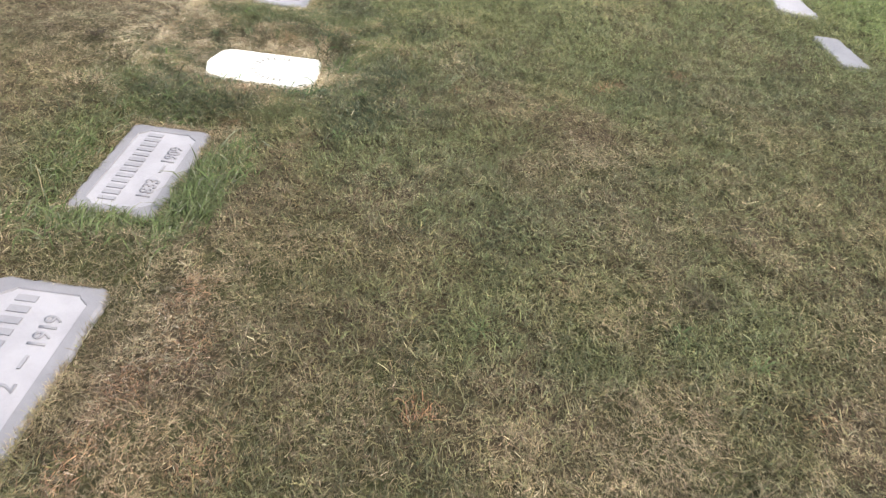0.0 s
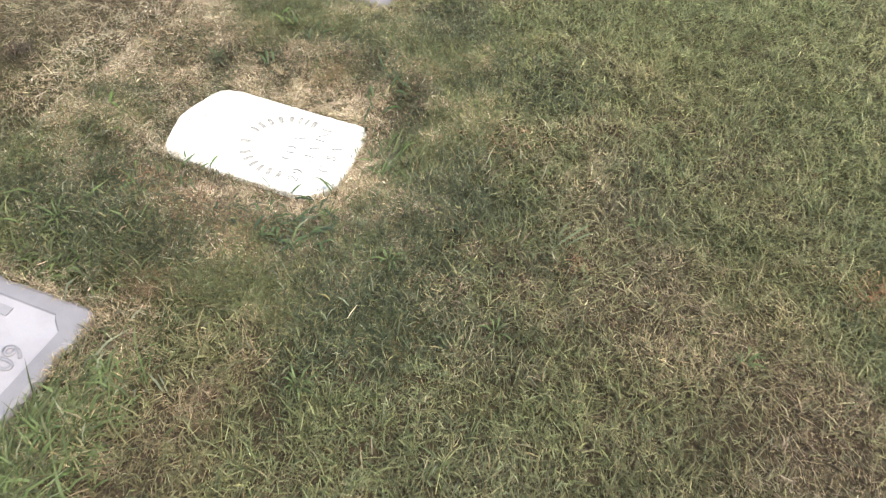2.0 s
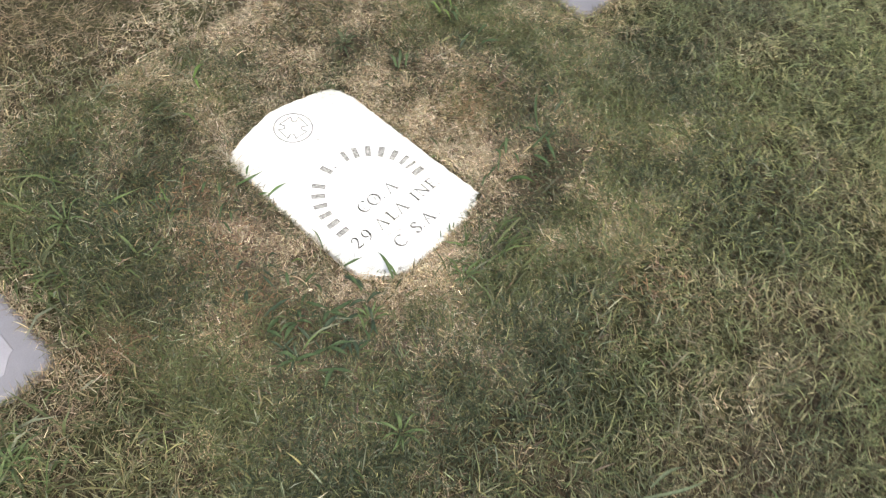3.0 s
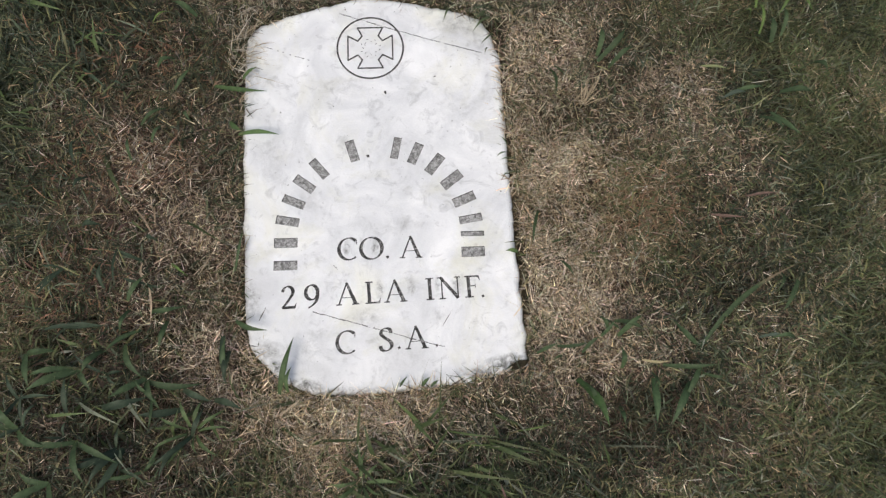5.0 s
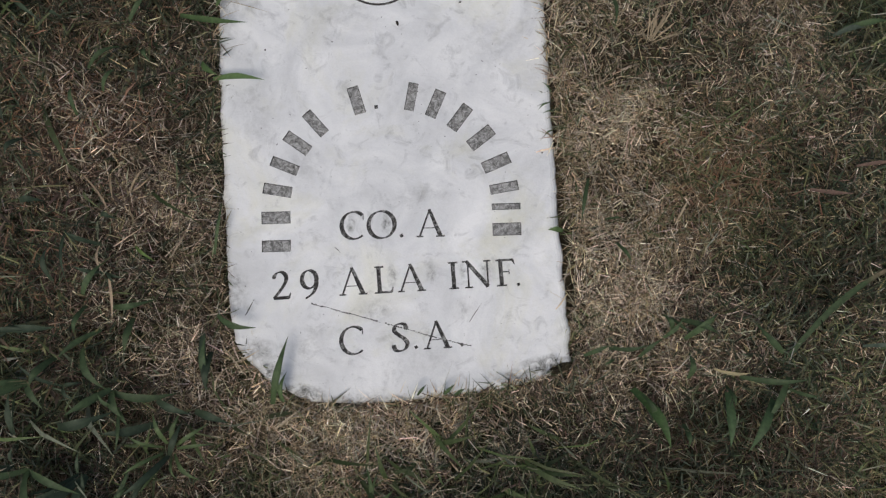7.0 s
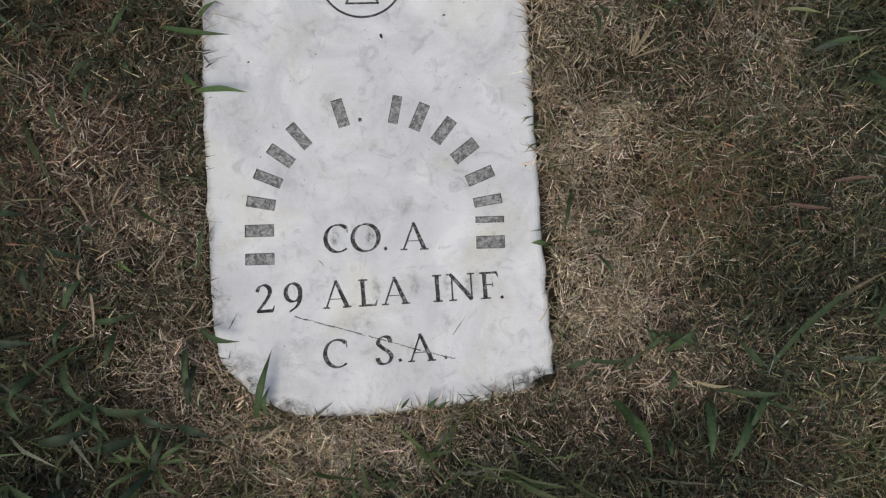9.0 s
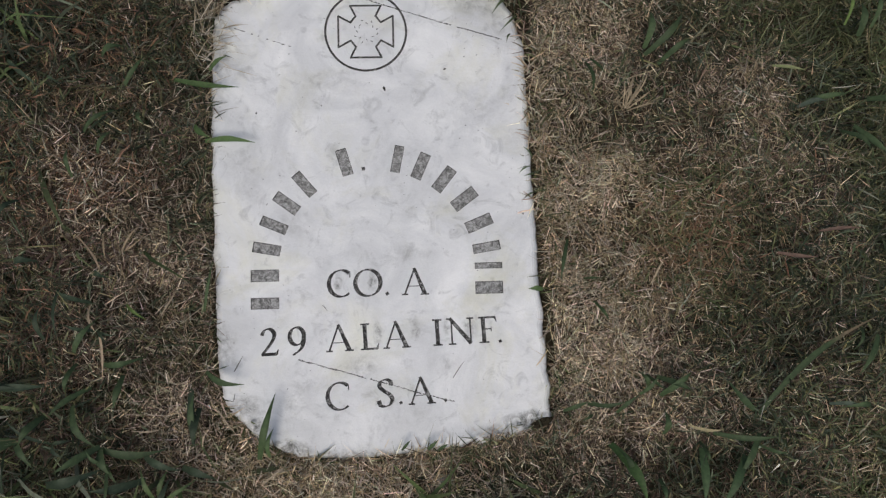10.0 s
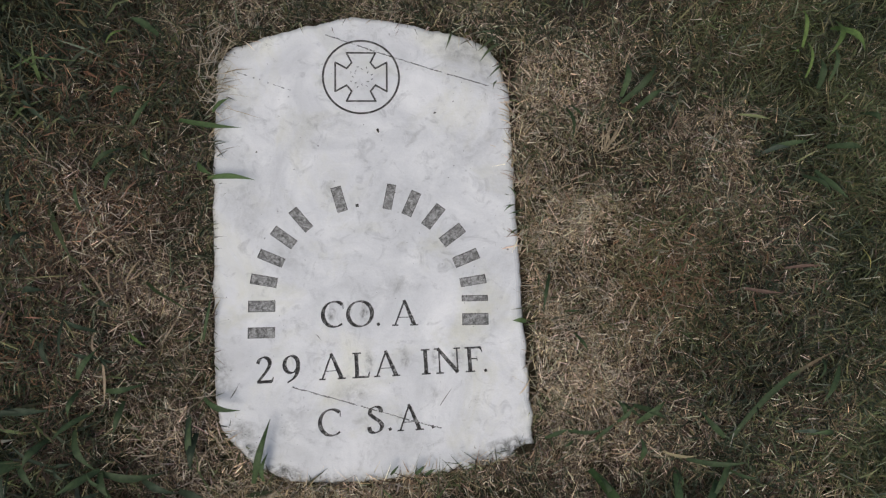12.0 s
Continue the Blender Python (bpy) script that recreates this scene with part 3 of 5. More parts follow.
def inscription(fill):
    """The carved signs as solids to cut out of the face, or the dark fill for grime and shade in them: name of the part
    and its mesh.
    """
    out = []
    depth, trim = (0.0008, -0.0012) if fill else (0.0022, 0.0)

    def flat(x, y, sx, sy, turn):
        return block(x, y, sx + trim, sy + trim, turn, depth, -0.0013 if fill else 0.0)

    for x, y, turn, w, u in arch_places():
        if u == 2:
            out.append(("full_stop", flat(x + 0.012 * math.sin(turn), y - 0.011 * math.cos(turn), 0.0035, 0.0035, turn)))
        else:
            out.append(("name_bar", flat(x, y, w * 0.42, 0.0285, turn)))
    for c, x in (("C", 0.0025), ("O", 0.0330), ("A", 0.0820)):
        out.append(("letter", sign(c, x, -0.001, 0.0268, 0.0, fill)))
    for c, x in (("2", -0.0672), ("9", -0.0392), ("A", 0.0042), ("L", 0.034), ("A", 0.0618), ("I", 0.1025), ("N", 0.1265), ("F", 0.1545)):
        out.append(("numeral" if c in "29" else "letter", sign(c, x, -0.0550 + 0.030 * (x - 0.045), 0.0266, 0.03, fill)))
    for c, x in (("C", -0.0003), ("S", 0.0485), ("A", 0.0858)):
        out.append(("letter", sign(c, x, -0.1125 + 0.035 * (x - 0.045), 0.0266, 0.03, fill)))
    for x, y, size in ((0.0525, -0.0125, 0.0032), (0.1665, -0.0640, 0.0030), (0.0640, -0.1225, 0.0030), (0.109, -0.1215, 0.0028)):
        out.append(("full_stop", flat(x, y, size, size, 0.5)))
    return out


def emblem(depth, w):
    """A cross with flared arms in a ring, with a small wreath of dashes."""
    ex, ey = 0.0355, 0.2645
    out = []
    bm = bmesh.new()
    n = 64
    for r in (0.0437, 0.0437 - w * 1.15):
        for z in (0.0, -depth):
            for i in range(n):
                a = 2 * math.pi * i / n
                bm.verts.new((ex + r * math.cos(a), ey + r * math.sin(a), z))
    bm.verts.ensure_lookup_table()
    v = bm.verts
    for i in range(n):
        j = (i + 1) % n
        bm.faces.new((v[i], v[j], v[2 * n + j], v[2 * n + i]))
        bm.faces.new((v[n + i], v[3 * n + i], v[3 * n + j], v[n + j]))
        bm.faces.new((v[i], v[n + i], v[n + j], v[j]))
        bm.faces.new((v[2 * n + i], v[2 * n + j], v[3 * n + j], v[3 * n + i]))
    bmesh.ops.recalc_face_normals(bm, faces=bm.faces[:])
    out.append(bm)
    quarter = [(0.0162, 0.0283), (0.0105, 0.0168), (0.0160, 0.0098), (0.0288, 0.0170)]
    ring = quarter + [(x, -y) for x, y in reversed(quarter)] + [(-x, -y) for x, y in quarter] + [(-x, y) for x, y in reversed(quarter)]
    for (x0, y0), (x1, y1) in zip(ring, ring[1:] + ring[:1]):
        out.append(stroke((ex + x0, ey + y0), (ex + x1, ey + y1), w, depth))
    for i in range(15):
        a = 2 * math.pi * (i + 0.5) / 15
        r = 0.0108 + 0.0016 * (-1) ** i
        out.append(block(ex + r * math.cos(a), ey + r * math.sin(a), 0.0024, 0.0007, a * 1.7, depth * 0.6))
    return out


def hairline(points, seed, depth):
    """A pitted seam in the stone: short uneven nicks along a line."""
    rng = random.Random(seed)
    out = []
    for (x0, y0), (x1, y1) in zip(points, points[1:]):
        d = math.hypot(x1 - x0, y1 - y0)
        s = 0.0
        while s < d:
            w = rng.uniform(0.0008, 0.0028)
            if rng.random() < 0.86:
                t = s / d
                out.append(block(x0 + (x1 - x0) * t, y0 + (y1 - y0) * t + rng.uniform(-0.0004, 0.0004), w, rng.uniform(0.0006, 0.0013), math.atan2(y1 - y0, x1 - x0) + rng.uniform(-0.2, 0.2), depth))
            s += w + rng.uniform(0.0001, 0.0012)
        steps = max(2, round(d / 0.011))
        for i in range(steps):
            a, b = (i + rng.uniform(0.0, 0.12)) / steps, (i + rng.uniform(0.88, 1.0)) / steps
            wave = rng.uniform(-0.0005, 0.0005)
            if rng.random() < 0.35:
                continue
            out.append(stroke((x0 + (x1 - x0) * a, y0 + (y1 - y0) * a + wave), (x0 + (x1 - x0) * b, y0 + (y1 - y0) * b + wave), rng.uniform(0.0003, 0.0007), depth * 0.25))
    return out


def build_white_stone():
    thing = new("grave_marker")
    thing.location = (0, 0, 0)
    tagged(thing, "white weathered marble headstone lying flush in dry grass", "grave marker")
    line = roughen(resample(WHITE_CORNERS, 0.004), 0.0026, 48.0, 3.0)
    bm = bmesh.new()
    rings = ring_loft(bm, [at_z(inset(line, 0.0065), 0.0), at_z(inset(line, 0.0040), -0.0007), at_z(inset(line, 0.0016), -0.0024), at_z(line, -0.0062), at_z(roughen(line, 0.002, 80.0, 9.0), -0.03), at_z(line, -0.09)])
    bm.faces.new(rings[0])
    bm.faces.new(list(reversed(rings[-1])))
    bmesh.ops.recalc_face_normals(bm, faces=bm.faces[:])
    body = part("body", bm, MARBLE, thing, "white marble slab with carved inscription")
    body.data.materials.append(GROOVE)
    cuts = [b for _, b in inscription(False)] + emblem(0.0018, 0.0020)
    cuts += hairline([(-0.004, 0.314), (0.03, 0.302), (0.062, 0.291), (0.12, 0.272), (0.18, 0.254)], 4, 0.0012)
    cuts += hairline([(-0.101, 0.269), (-0.07, 0.258), (-0.037, 0.2465)], 6, 0.0006)[::3]
    cuts += hairline([(-0.037, -0.077), (0.0, -0.088), (0.04, -0.10), (0.085, -0.114), (0.118, -0.123)], 5, 0.001)
    for bm2 in cuts:
        for v in bm2.verts:
            if v.co.z > -1e-6:
                v.co.z = 0.004
    cutter = bpy.data.objects.new("cutter", bpy.data.meshes.new("cutter"))
    cut = joined(cuts)
    cut.to_mesh(cutter.data)
    cut.free()
    cutter.data.materials.append(MARBLE)
    cutter.data.materials.append(GROOVE)
    cutter.data.polygons.foreach_set("material_index", np.ones(len(cutter.data.polygons), np.int32))
    scene.collection.objects.link(cutter)
    mod = body.modifiers.new("carve", "BOOLEAN")
    mod.operation, mod.solver, mod.object, mod.use_self, mod.material_mode = "DIFFERENCE", "EXACT", cutter, True, "INDEX"
    dg = bpy.context.evaluated_depsgraph_get()
    carved = bpy.data.meshes.new_from_object(body.evaluated_get(dg))
    body.modifiers.clear()
    body.data = carved
    bpy.data.objects.remove(cutter)
    for key, bm3 in inscription(True):
        part(key, bm3, WORN if key == "name_bar" else FILL, thing, "plain carved bar" if key == "name_bar" else "dark grime and painted shade in the groove of a carved sign")


build_white_stone()

# ---- grey granite markers with a sunk panel and raised lettering ----


def build_grey_stone(foot, level, label, years=(), bars=0, dash=False, seed=1, year_bars=0, panel=True, turn=0.0):
    x0, x1, y0, y1 = foot
    w, h = x1 - x0, y1 - y0
    thing = new("grave_marker")
    thing.location = ((x0 + x1) / 2, (y0 + y1) / 2, level)
    thing.rotation_euler = (0, 0, turn)
    tagged(thing, label, "grave marker", "flat granite markers in a row")
    a, b = w / 2, h / 2
    c = min(0.034, h * 0.3)
    arc = [(c * (1 - math.cos(t * math.pi / 10)), c * (1 - math.sin(t * math.pi / 10))) for t in range(6)]
    outer = [(-a + u, -b + v) for u, v in arc] + [(a - u, -b + v) for u, v in reversed(arc)] + [(a - u, b - v) for u, v in arc] + [(-a + u, b - v) for u, v in reversed(arc)]
    outer = roughen(resample(outer, 0.006), 0.0085, 20.0, seed)
    e, k = 0.042, 0.034
    pa, pb = a - e, b - e
    inner = [(-pa, -pb + k), (-pa + k * 0.35, -pb + k * 0.75), (-pa + k, -pb), (pa - k, -pb), (pa - k * 0.35, -pb + k * 0.75), (pa, -pb + k), (pa, pb - k), (pa - k * 0.35, pb - k * 0.75), (pa - k, pb), (-pa + k, pb), (-pa + k * 0.35, pb - k * 0.75), (-pa, pb - k)]
    inner = resample(inner, 0.006)
    sink = 0.004
    bm = bmesh.new()
    made = ring_loft(bm, [at_z(inset(outer, 0.012), 0.0), at_z(inset(outer, 0.004), -0.003), at_z(outer, -0.010), at_z(roughen(outer, 0.004, 60.0, seed + 7), -0.05), at_z(outer, -0.10)])
    bm.faces.new(list(reversed(made[-1])))
    if panel:
        hole = ring_loft(bm, [at_z(inner, 0.0), at_z(inset(inner, 0.003), -sink)])
        rim = [bm.edges.get((r[i], r[(i + 1) % len(r)])) for r in (made[0], hole[0]) for i in range(len(r))]
        bmesh.ops.triangle_fill(bm, use_beauty=True, edges=rim, normal=(0, 0, 1))
    else:
        bm.faces.new(made[0])
    bmesh.ops.recalc_face_normals(bm, faces=bm.faces[:])
    part("body", bm, BORDER if panel or turn else PANEL, thing, "grey granite slab with a rough edge")
    if not panel:
        return thing
    bm = bmesh.new()
    face = ring_loft(bm, [at_z(inset(inner, 0.0025), -sink - 0.0005), at_z(inset(inner, 0.0025), -0.03)])
    bm.faces.new(face[0])
    part("panel", bm, PANEL, thing, "pale frosted sunk panel")
    if bars:
        left, right = -pa + 0.025, pa - 0.015
        cell = (right - left) / bars
        rng = random.Random(seed)
        for i in range(bars):
            bm = block(left + (i + 0.5) * cell, 0.042, cell * rng.uniform(0.46, 0.64), 0.056, 0.0, 0.0035, -0.0005)
            bmesh.ops.bevel(bm, geom=bm.edges[:], offset=0.0012, segments=1)
            part("name_bar", bm, LETTER, thing)
    if years:
        for text, x in years:
            part("year", glyph(text, x, -0.062, 0.047, 0, 0.0035, -0.0005, 0.95, 0.012), LETTER, thing, "raised dark grey numerals")
    for i in range(year_bars):
        part("year_bar", block(-0.17 + 0.036 * i + (0.09 if i > 3 else 0), -0.062, 0.019, 0.046, 0.0, 0.0035, -0.0005), LETTER, thing)
    if dash:
        part("dash", block(0.0, -0.062, 0.045, 0.009, 0, 0.0035, -0.0005), LETTER, thing)
    return thing


GREY = "pale grey flat marker half overgrown by the lawn"
build_grey_stone(FEET["middle"], LEVEL["middle"], "grey granite flat marker with raised years beside lush grass", (("1833", -0.125), ("1909", 0.105)), 13, True, 1)
build_grey_stone(FEET["near"], LEVEL["near"], "grey granite flat marker with raised years in dry grass", (("2", -0.085), ("1919", 0.115)), 11, True, 2)
build_grey_stone(FEET["far"], LEVEL["far"], "grey granite flat marker with worn lettering in green grass", (), 11, True, 3, 8)
build_grey_stone(FEET["row_a"], LEVEL["row_a"], GREY, seed=4, panel=False, turn=radians(1.5))
build_grey_stone(FEET["row_b"], LEVEL["row_b"], GREY, seed=5, panel=False)

# ---- grass ----
CLOSE = (-0.55, 0.80, -0.50, 0.60)
MIDDLE = (-2.55, 2.25, -3.95, 1.75)
BLEACHED, STRAW, TAN, BROWN, RUSTY = (0.66, 0.595, 0.50), (0.44, 0.365, 0.25), (0.275, 0.212, 0.14), (0.150, 0.108, 0.085), (0.32, 0.190, 0.118)
OLIVE, LEAF, DEEP, SILVER, LUSH = (0.20, 0.195, 0.098), (0.112, 0.135, 0.062), (0.060, 0.078, 0.046), (0.24, 0.26, 0.185), (0.242, 0.258, 0.112)


def blade_mesh(name, x, y, z, length, width, turn, rise, bend, tint, simple=False):
    """Blades as bent tapering strips: root, knee and tip. rise is the root's angle above the ground, bend what it loses towards the tip."""
    n = len(x)
    cx, sx = np.cos(turn), np.sin(turn)
    d1 = np.stack([cx * np.cos(rise), sx * np.cos(rise), np.sin(rise)], -1)
    r2 = rise - bend
    d2 = np.stack([cx * np.cos(r2), sx * np.cos(r2), np.sin(r2)], -1)
    side = np.stack([-sx, cx, 0 * cx], -1)
    twist = np.random.default_rng(n).uniform(-0.8, 0.8, n)[:, None]
    side = side * np.cos(twist) + np.cross(d1, side) * np.sin(twist)
    root = np.stack([x, y, z], -1)
    knee = root + d1 * (length * 0.5)[:, None]
    tip = knee + d2 * (length * 0.5)[:, None]
    hw = (width * 0.5)[:, None] * side
    co = np.stack([root - hw * 0.8, root + hw * 0.8, knee - hw, knee + hw, tip], 1).reshape(-1, 3)
    if simple:
        return tinted(mesh_from(name, np.stack([root - hw, root + hw, tip], 1).reshape(-1, 3), np.arange(3 * n), np.arange(n) * 3, np.full(n, 3)), tint, 3)
    base = np.arange(n, dtype=np.int32)[:, None] * 5
    loops = (base + np.array([[0, 1, 3, 2, 2, 3, 4]], np.int32)).ravel()
    starts = (np.arange(n, dtype=np.int32)[:, None] * 7 + np.array([[0, 4]], np.int32)).ravel()
    totals = np.tile(np.array([4, 3], np.int32), n)
    return tinted(mesh_from(name, co, loops, starts, totals), tint, 5)


def tinted(me, tint, corners):
    col = np.ones((len(tint), corners, 4), np.float32)
    col[:, :, :3] = tint[:, None, :]
    # darker roots, lighter tips: slight shade towards the ground put into the tint
    if corners == 3:
        col[:, :, :3] *= np.array((0.95, 0.95, 1.08))[None, :, None]
    if corners == 5:
        along = np.array((0.94, 0.94, 0.98, 0.98, 1.12))
        col[:, :, :3] *= along[None, :, None]
        leafy = (tint[:, 1] > tint[:, 0])[:, None]
        col[:, 4, :3] = np.where(leafy, 0.82 * col[:, 4, :3] + 0.18 * np.array((0.30, 0.27, 0.18)), col[:, 4, :3])
    layer = me.attributes.new("tint", "FLOAT_COLOR", "POINT")
    layer.data.foreach_set("color", col.ravel())
    me.materials.append(BLADE)
    return me


def outside_markers(x, y, margin=0.0):
    keep = np.ones(len(x), bool)
    for key, foot in FEET.items():
        d = foot_distance(x, y, foot)
        keep &= d > margin
    return keep


def inside_white_corner(x, y):
    left = (x < -0.035) & (y < -0.10) & ((x + 0.119) * 0.78 + (y + 0.105) * 0.9 < 0.0)
    low = (x > 0.05) & (y < -0.176 + (x - 0.05) * 0.20)
    high = (y > 0.29) & (y > 0.338 - 1.35 * (x - 0.045) ** 2)
    return (left | low | high) & (x > -0.125) & (x < 0.212) & (y > -0.176) & (y < 0.338)


def clear_of_stones(x, y, hole=None):
    keep = outside_markers(x, y, 0.001) | inside_white_corner(x, y)
    # a bare crack of earth along the lower right rim of the white stone
    keep &= ~((x > 0.19) & (x < 0.2195 + 0.005 * F_TINY(x, y)) & (y > -0.145) & (y < 0.07 + 0.03 * F_SMALL(x, y)))
    rim = np.interp(y, [0.05, 0.2, 0.255], [0.2075, 0.203, 0.196])
    keep &= ~((x > 0.18) & (x < rim + 0.0035 + 0.003 * F_TINY(x, y)) & (y > 0.05) & (y < 0.25))
    if hole:
        hx0, hx1, hy0, hy1 = hole
        keep &= ~((x > hx0) & (x < hx1) & (y > hy0) & (y < hy1))
    return keep


def scatter(rng, x0, x1, y0, y1, per_m2, hole=None):
    n = int((x1 - x0) * (y1 - y0) * per_m2)
    x, y = rng.uniform(x0, x1, n), rng.uniform(y0, y1, n)
    keep = clear_of_stones(x, y, hole)
    return x[keep], y[keep]


def tuft_scatter(rng, area, per_m2, size, hole=None):
    """Blades in small tufts with loose ones between: x, y, the way each one leans, and its tuft."""
    x0, x1, y0, y1 = area
    tufts = int((x1 - x0) * (y1 - y0) * per_m2 / 13)
    cx, cy = rng.uniform(x0, x1, tufts), rng.uniform(y0, y1, tufts)
    which = np.repeat(np.arange(tufts), rng.poisson(13, tufts))
    n = len(which)
    spread = size * rng.lognormal(math.log(0.0065), 0.45, tufts)[which] * np.where(rng.uniform(0, 1, n) < 0.3, 3.0, 1.0)
    dx, dy = rng.normal(0, 1, n) * spread, rng.normal(0, 1, n) * spread
    lean = rng.uniform(0, 2 * math.pi, tufts)[which]
    fan = np.arctan2(dy, dx)
    turn = np.where(rng.uniform(0, 1, n) < 0.5, lean + rng.normal(0, 0.6, n), fan + rng.normal(0, 0.7, n))
    x, y = cx[which] + dx, cy[which] + dy
    keep = clear_of_stones(x, y, hole) & (x > x0) & (x < x1) & (y > y0) & (y < y1)
    return x[keep], y[keep], turn[keep], which[keep]


def pick_tints(rng, x, y, green_share, tuft=None):
    """A colour for each blade from how dry the lawn is there; the blades of one tuft are alike."""
    n = len(x)
    field = dryness(x, y)
    if tuft is None:
        tuft = np.arange(n)
    own = rng.normal(0, 1, (3, tuft.max() + 1))[:, tuft]
    dry = field + 0.40 * own[0] + rng.normal(0, 0.30, n)
    rust = spots(x, y, RUST)
    bare = spots(x, y, BARE)
    kind = F_KIND(x, y) + 0.6 * F_KIND2(x, y) - 0.35 * spots(x, y, GREEN) + 0.25 * own[1] + rng.normal(0, 0.24, n)
    u = rng.uniform(0, 1, n)
    green = dry < green_share
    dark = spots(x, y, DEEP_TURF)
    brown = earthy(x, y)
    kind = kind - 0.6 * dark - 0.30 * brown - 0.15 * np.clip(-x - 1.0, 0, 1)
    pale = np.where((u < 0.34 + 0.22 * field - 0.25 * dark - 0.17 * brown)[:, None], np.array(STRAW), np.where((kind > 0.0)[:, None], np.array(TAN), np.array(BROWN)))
    near = (x > CLOSE[0]) & (x < CLOSE[1]) & (y > CLOSE[2]) & (y < CLOSE[3])
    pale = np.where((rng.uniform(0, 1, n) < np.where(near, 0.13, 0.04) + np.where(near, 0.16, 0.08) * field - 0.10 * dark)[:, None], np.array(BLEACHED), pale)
    pale = np.where((rng.uniform(0, 1, n) < 0.5 * spots(x, y, PALE) * (0.85 + 0.8 * F_KIND(x + 5.0, y) + 0.5 * F_TINY(x, y + 3.0)))[:, None], np.where((far_off(x, y) > 0.5)[:, None], np.array((0.47, 0.405, 0.31)), np.array((0.57, 0.515, 0.41))), pale)
    pale = np.where((rng.uniform(0, 1, n) < 0.5 * rust)[:, None], np.array(RUSTY), pale)
    pale = np.where((rng.uniform(0, 1, n) < 0.8 * bare)[:, None], np.array(BROWN) * 0.5, pale)
    away = np.clip(-0.3 + 0.75 * (np.maximum(np.abs(x - 0.05) - 0.35, 0) + np.maximum(-y - 0.30, 0)), 0, 1)
    olive = near & (x > 0.2) & (rng.uniform(0, 1, n) < 0.08 + 0.2 * F_KIND(y, x))
    pale = np.where(olive[:, None], np.array((0.27, 0.235, 0.125)) * rng.uniform(0.6, 1.4, n)[:, None], pale)
    maroon = near & (x < -0.13) & (rng.uniform(0, 1, n) < 0.14 + 0.35 * F_KIND2(y, x))
    pale = np.where(maroon[:, None], np.array((0.145, 0.102, 0.077)), pale)
    live = np.where((u < 0.20 + 0.34 * away)[:, None], np.array(OLIVE), np.where((kind > -0.1 - 0.4 * far_off(x, y))[:, None], np.array(LEAF), np.array(DEEP)))
    live = np.where((rng.uniform(0, 1, n) < 0.10 - 0.05 * far_off(x, y))[:, None], np.array(SILVER), live)
    lush = np.clip(0.45 * (x - 0.10) * np.clip((-y - 0.25) * 4, 0, 1), 0, 0.5) + 0.8 * np.clip((-y - 3.0) * 4, 0, 1) * (x > 0.5)
    live = np.where((rng.uniform(0, 1, n) < lush)[:, None], np.array(LUSH), live)
    beyond = np.clip((-y - 3.02) * 5, 0, 1) * (x > 0.9)
    live = np.where((rng.uniform(0, 1, n) < 0.8 * beyond)[:, None], np.array((0.18, 0.27, 0.075)), live)
    live = np.where((rng.uniform(0, 1, n) < 0.6 * rust)[:, None], np.array(RUSTY) * 0.85, live)
    pale = np.where(near[:, None], pale * np.array((1.03, 1.0, 0.97)), pale)
    tint = np.where(green[:, None], live, pale)
    tint = np.where((rng.uniform(0, 1, n) < 0.8 * spots(x, y, EARTH))[:, None], tint * 0.40 + np.array((0.225, 0.165, 0.110)) * 0.36, tint)
    tint = np.where((rng.uniform(0, 1, n) < 0.75 * bare)[:, None], np.array((0.075, 0.062, 0.046)), tint)
    # redder and greyer stretches, and less contrast between far blades
    calm = far_off(x, y)[:, None]
    warm = np.clip(0.6 * F_KIND2(x, y) + 0.7 * F_BIG(y, x), -1, 1)[:, None]
    lum = np.maximum(tint @ np.array((0.30, 0.60, 0.10)), 0.01)
    tint = tint * ((np.exp(np.log(lum).mean()) / lum) ** (calm[:, 0] * (0.35 + 0.35 * np.clip(spots(x, y, PALE), 0, 1))))[:, None]
    tint = tint * (1 + 0.09 * calm * warm * np.array((1.0, -0.1, -0.6)))
    # neighbouring blades share a hue: browner where the lawn is dry
    lum = tint @ np.array((0.30, 0.60, 0.10))
    share = 1 / (1 + np.exp(-7.0 * (field + 0.05)))[:, None]
    hue = np.array((0.95, 1.04, 0.545)) * (1 - share) + np.array((1.17, 0.96, 0.61)) * share
    tint = tint + (0.05 + 0.52 * calm) * (1 - np.clip(1.3 * rust, 0, 1))[:, None] * (lum[:, None] * hue - tint)
    # patchy tone; the rise with x paints in the far lawn's lighter green and grazing light
    clump = 1.02 + calm[:, 0] * (0.06 + 0.10 * np.clip(x - 0.2, 0, 1)) - 0.08 * brown + (0.22 - 0.10 * calm[:, 0]) * F_SMALL(x, y) + 0.14 * F_MID(x, y)
    return tint * (clump * np.exp((0.27 + 0.03 * calm[:, 0]) * own[2]) * rng.uniform(0.66, 1.20, n))[:, None] * (1 + rng.normal(0, 0.05, (n, 3))), green


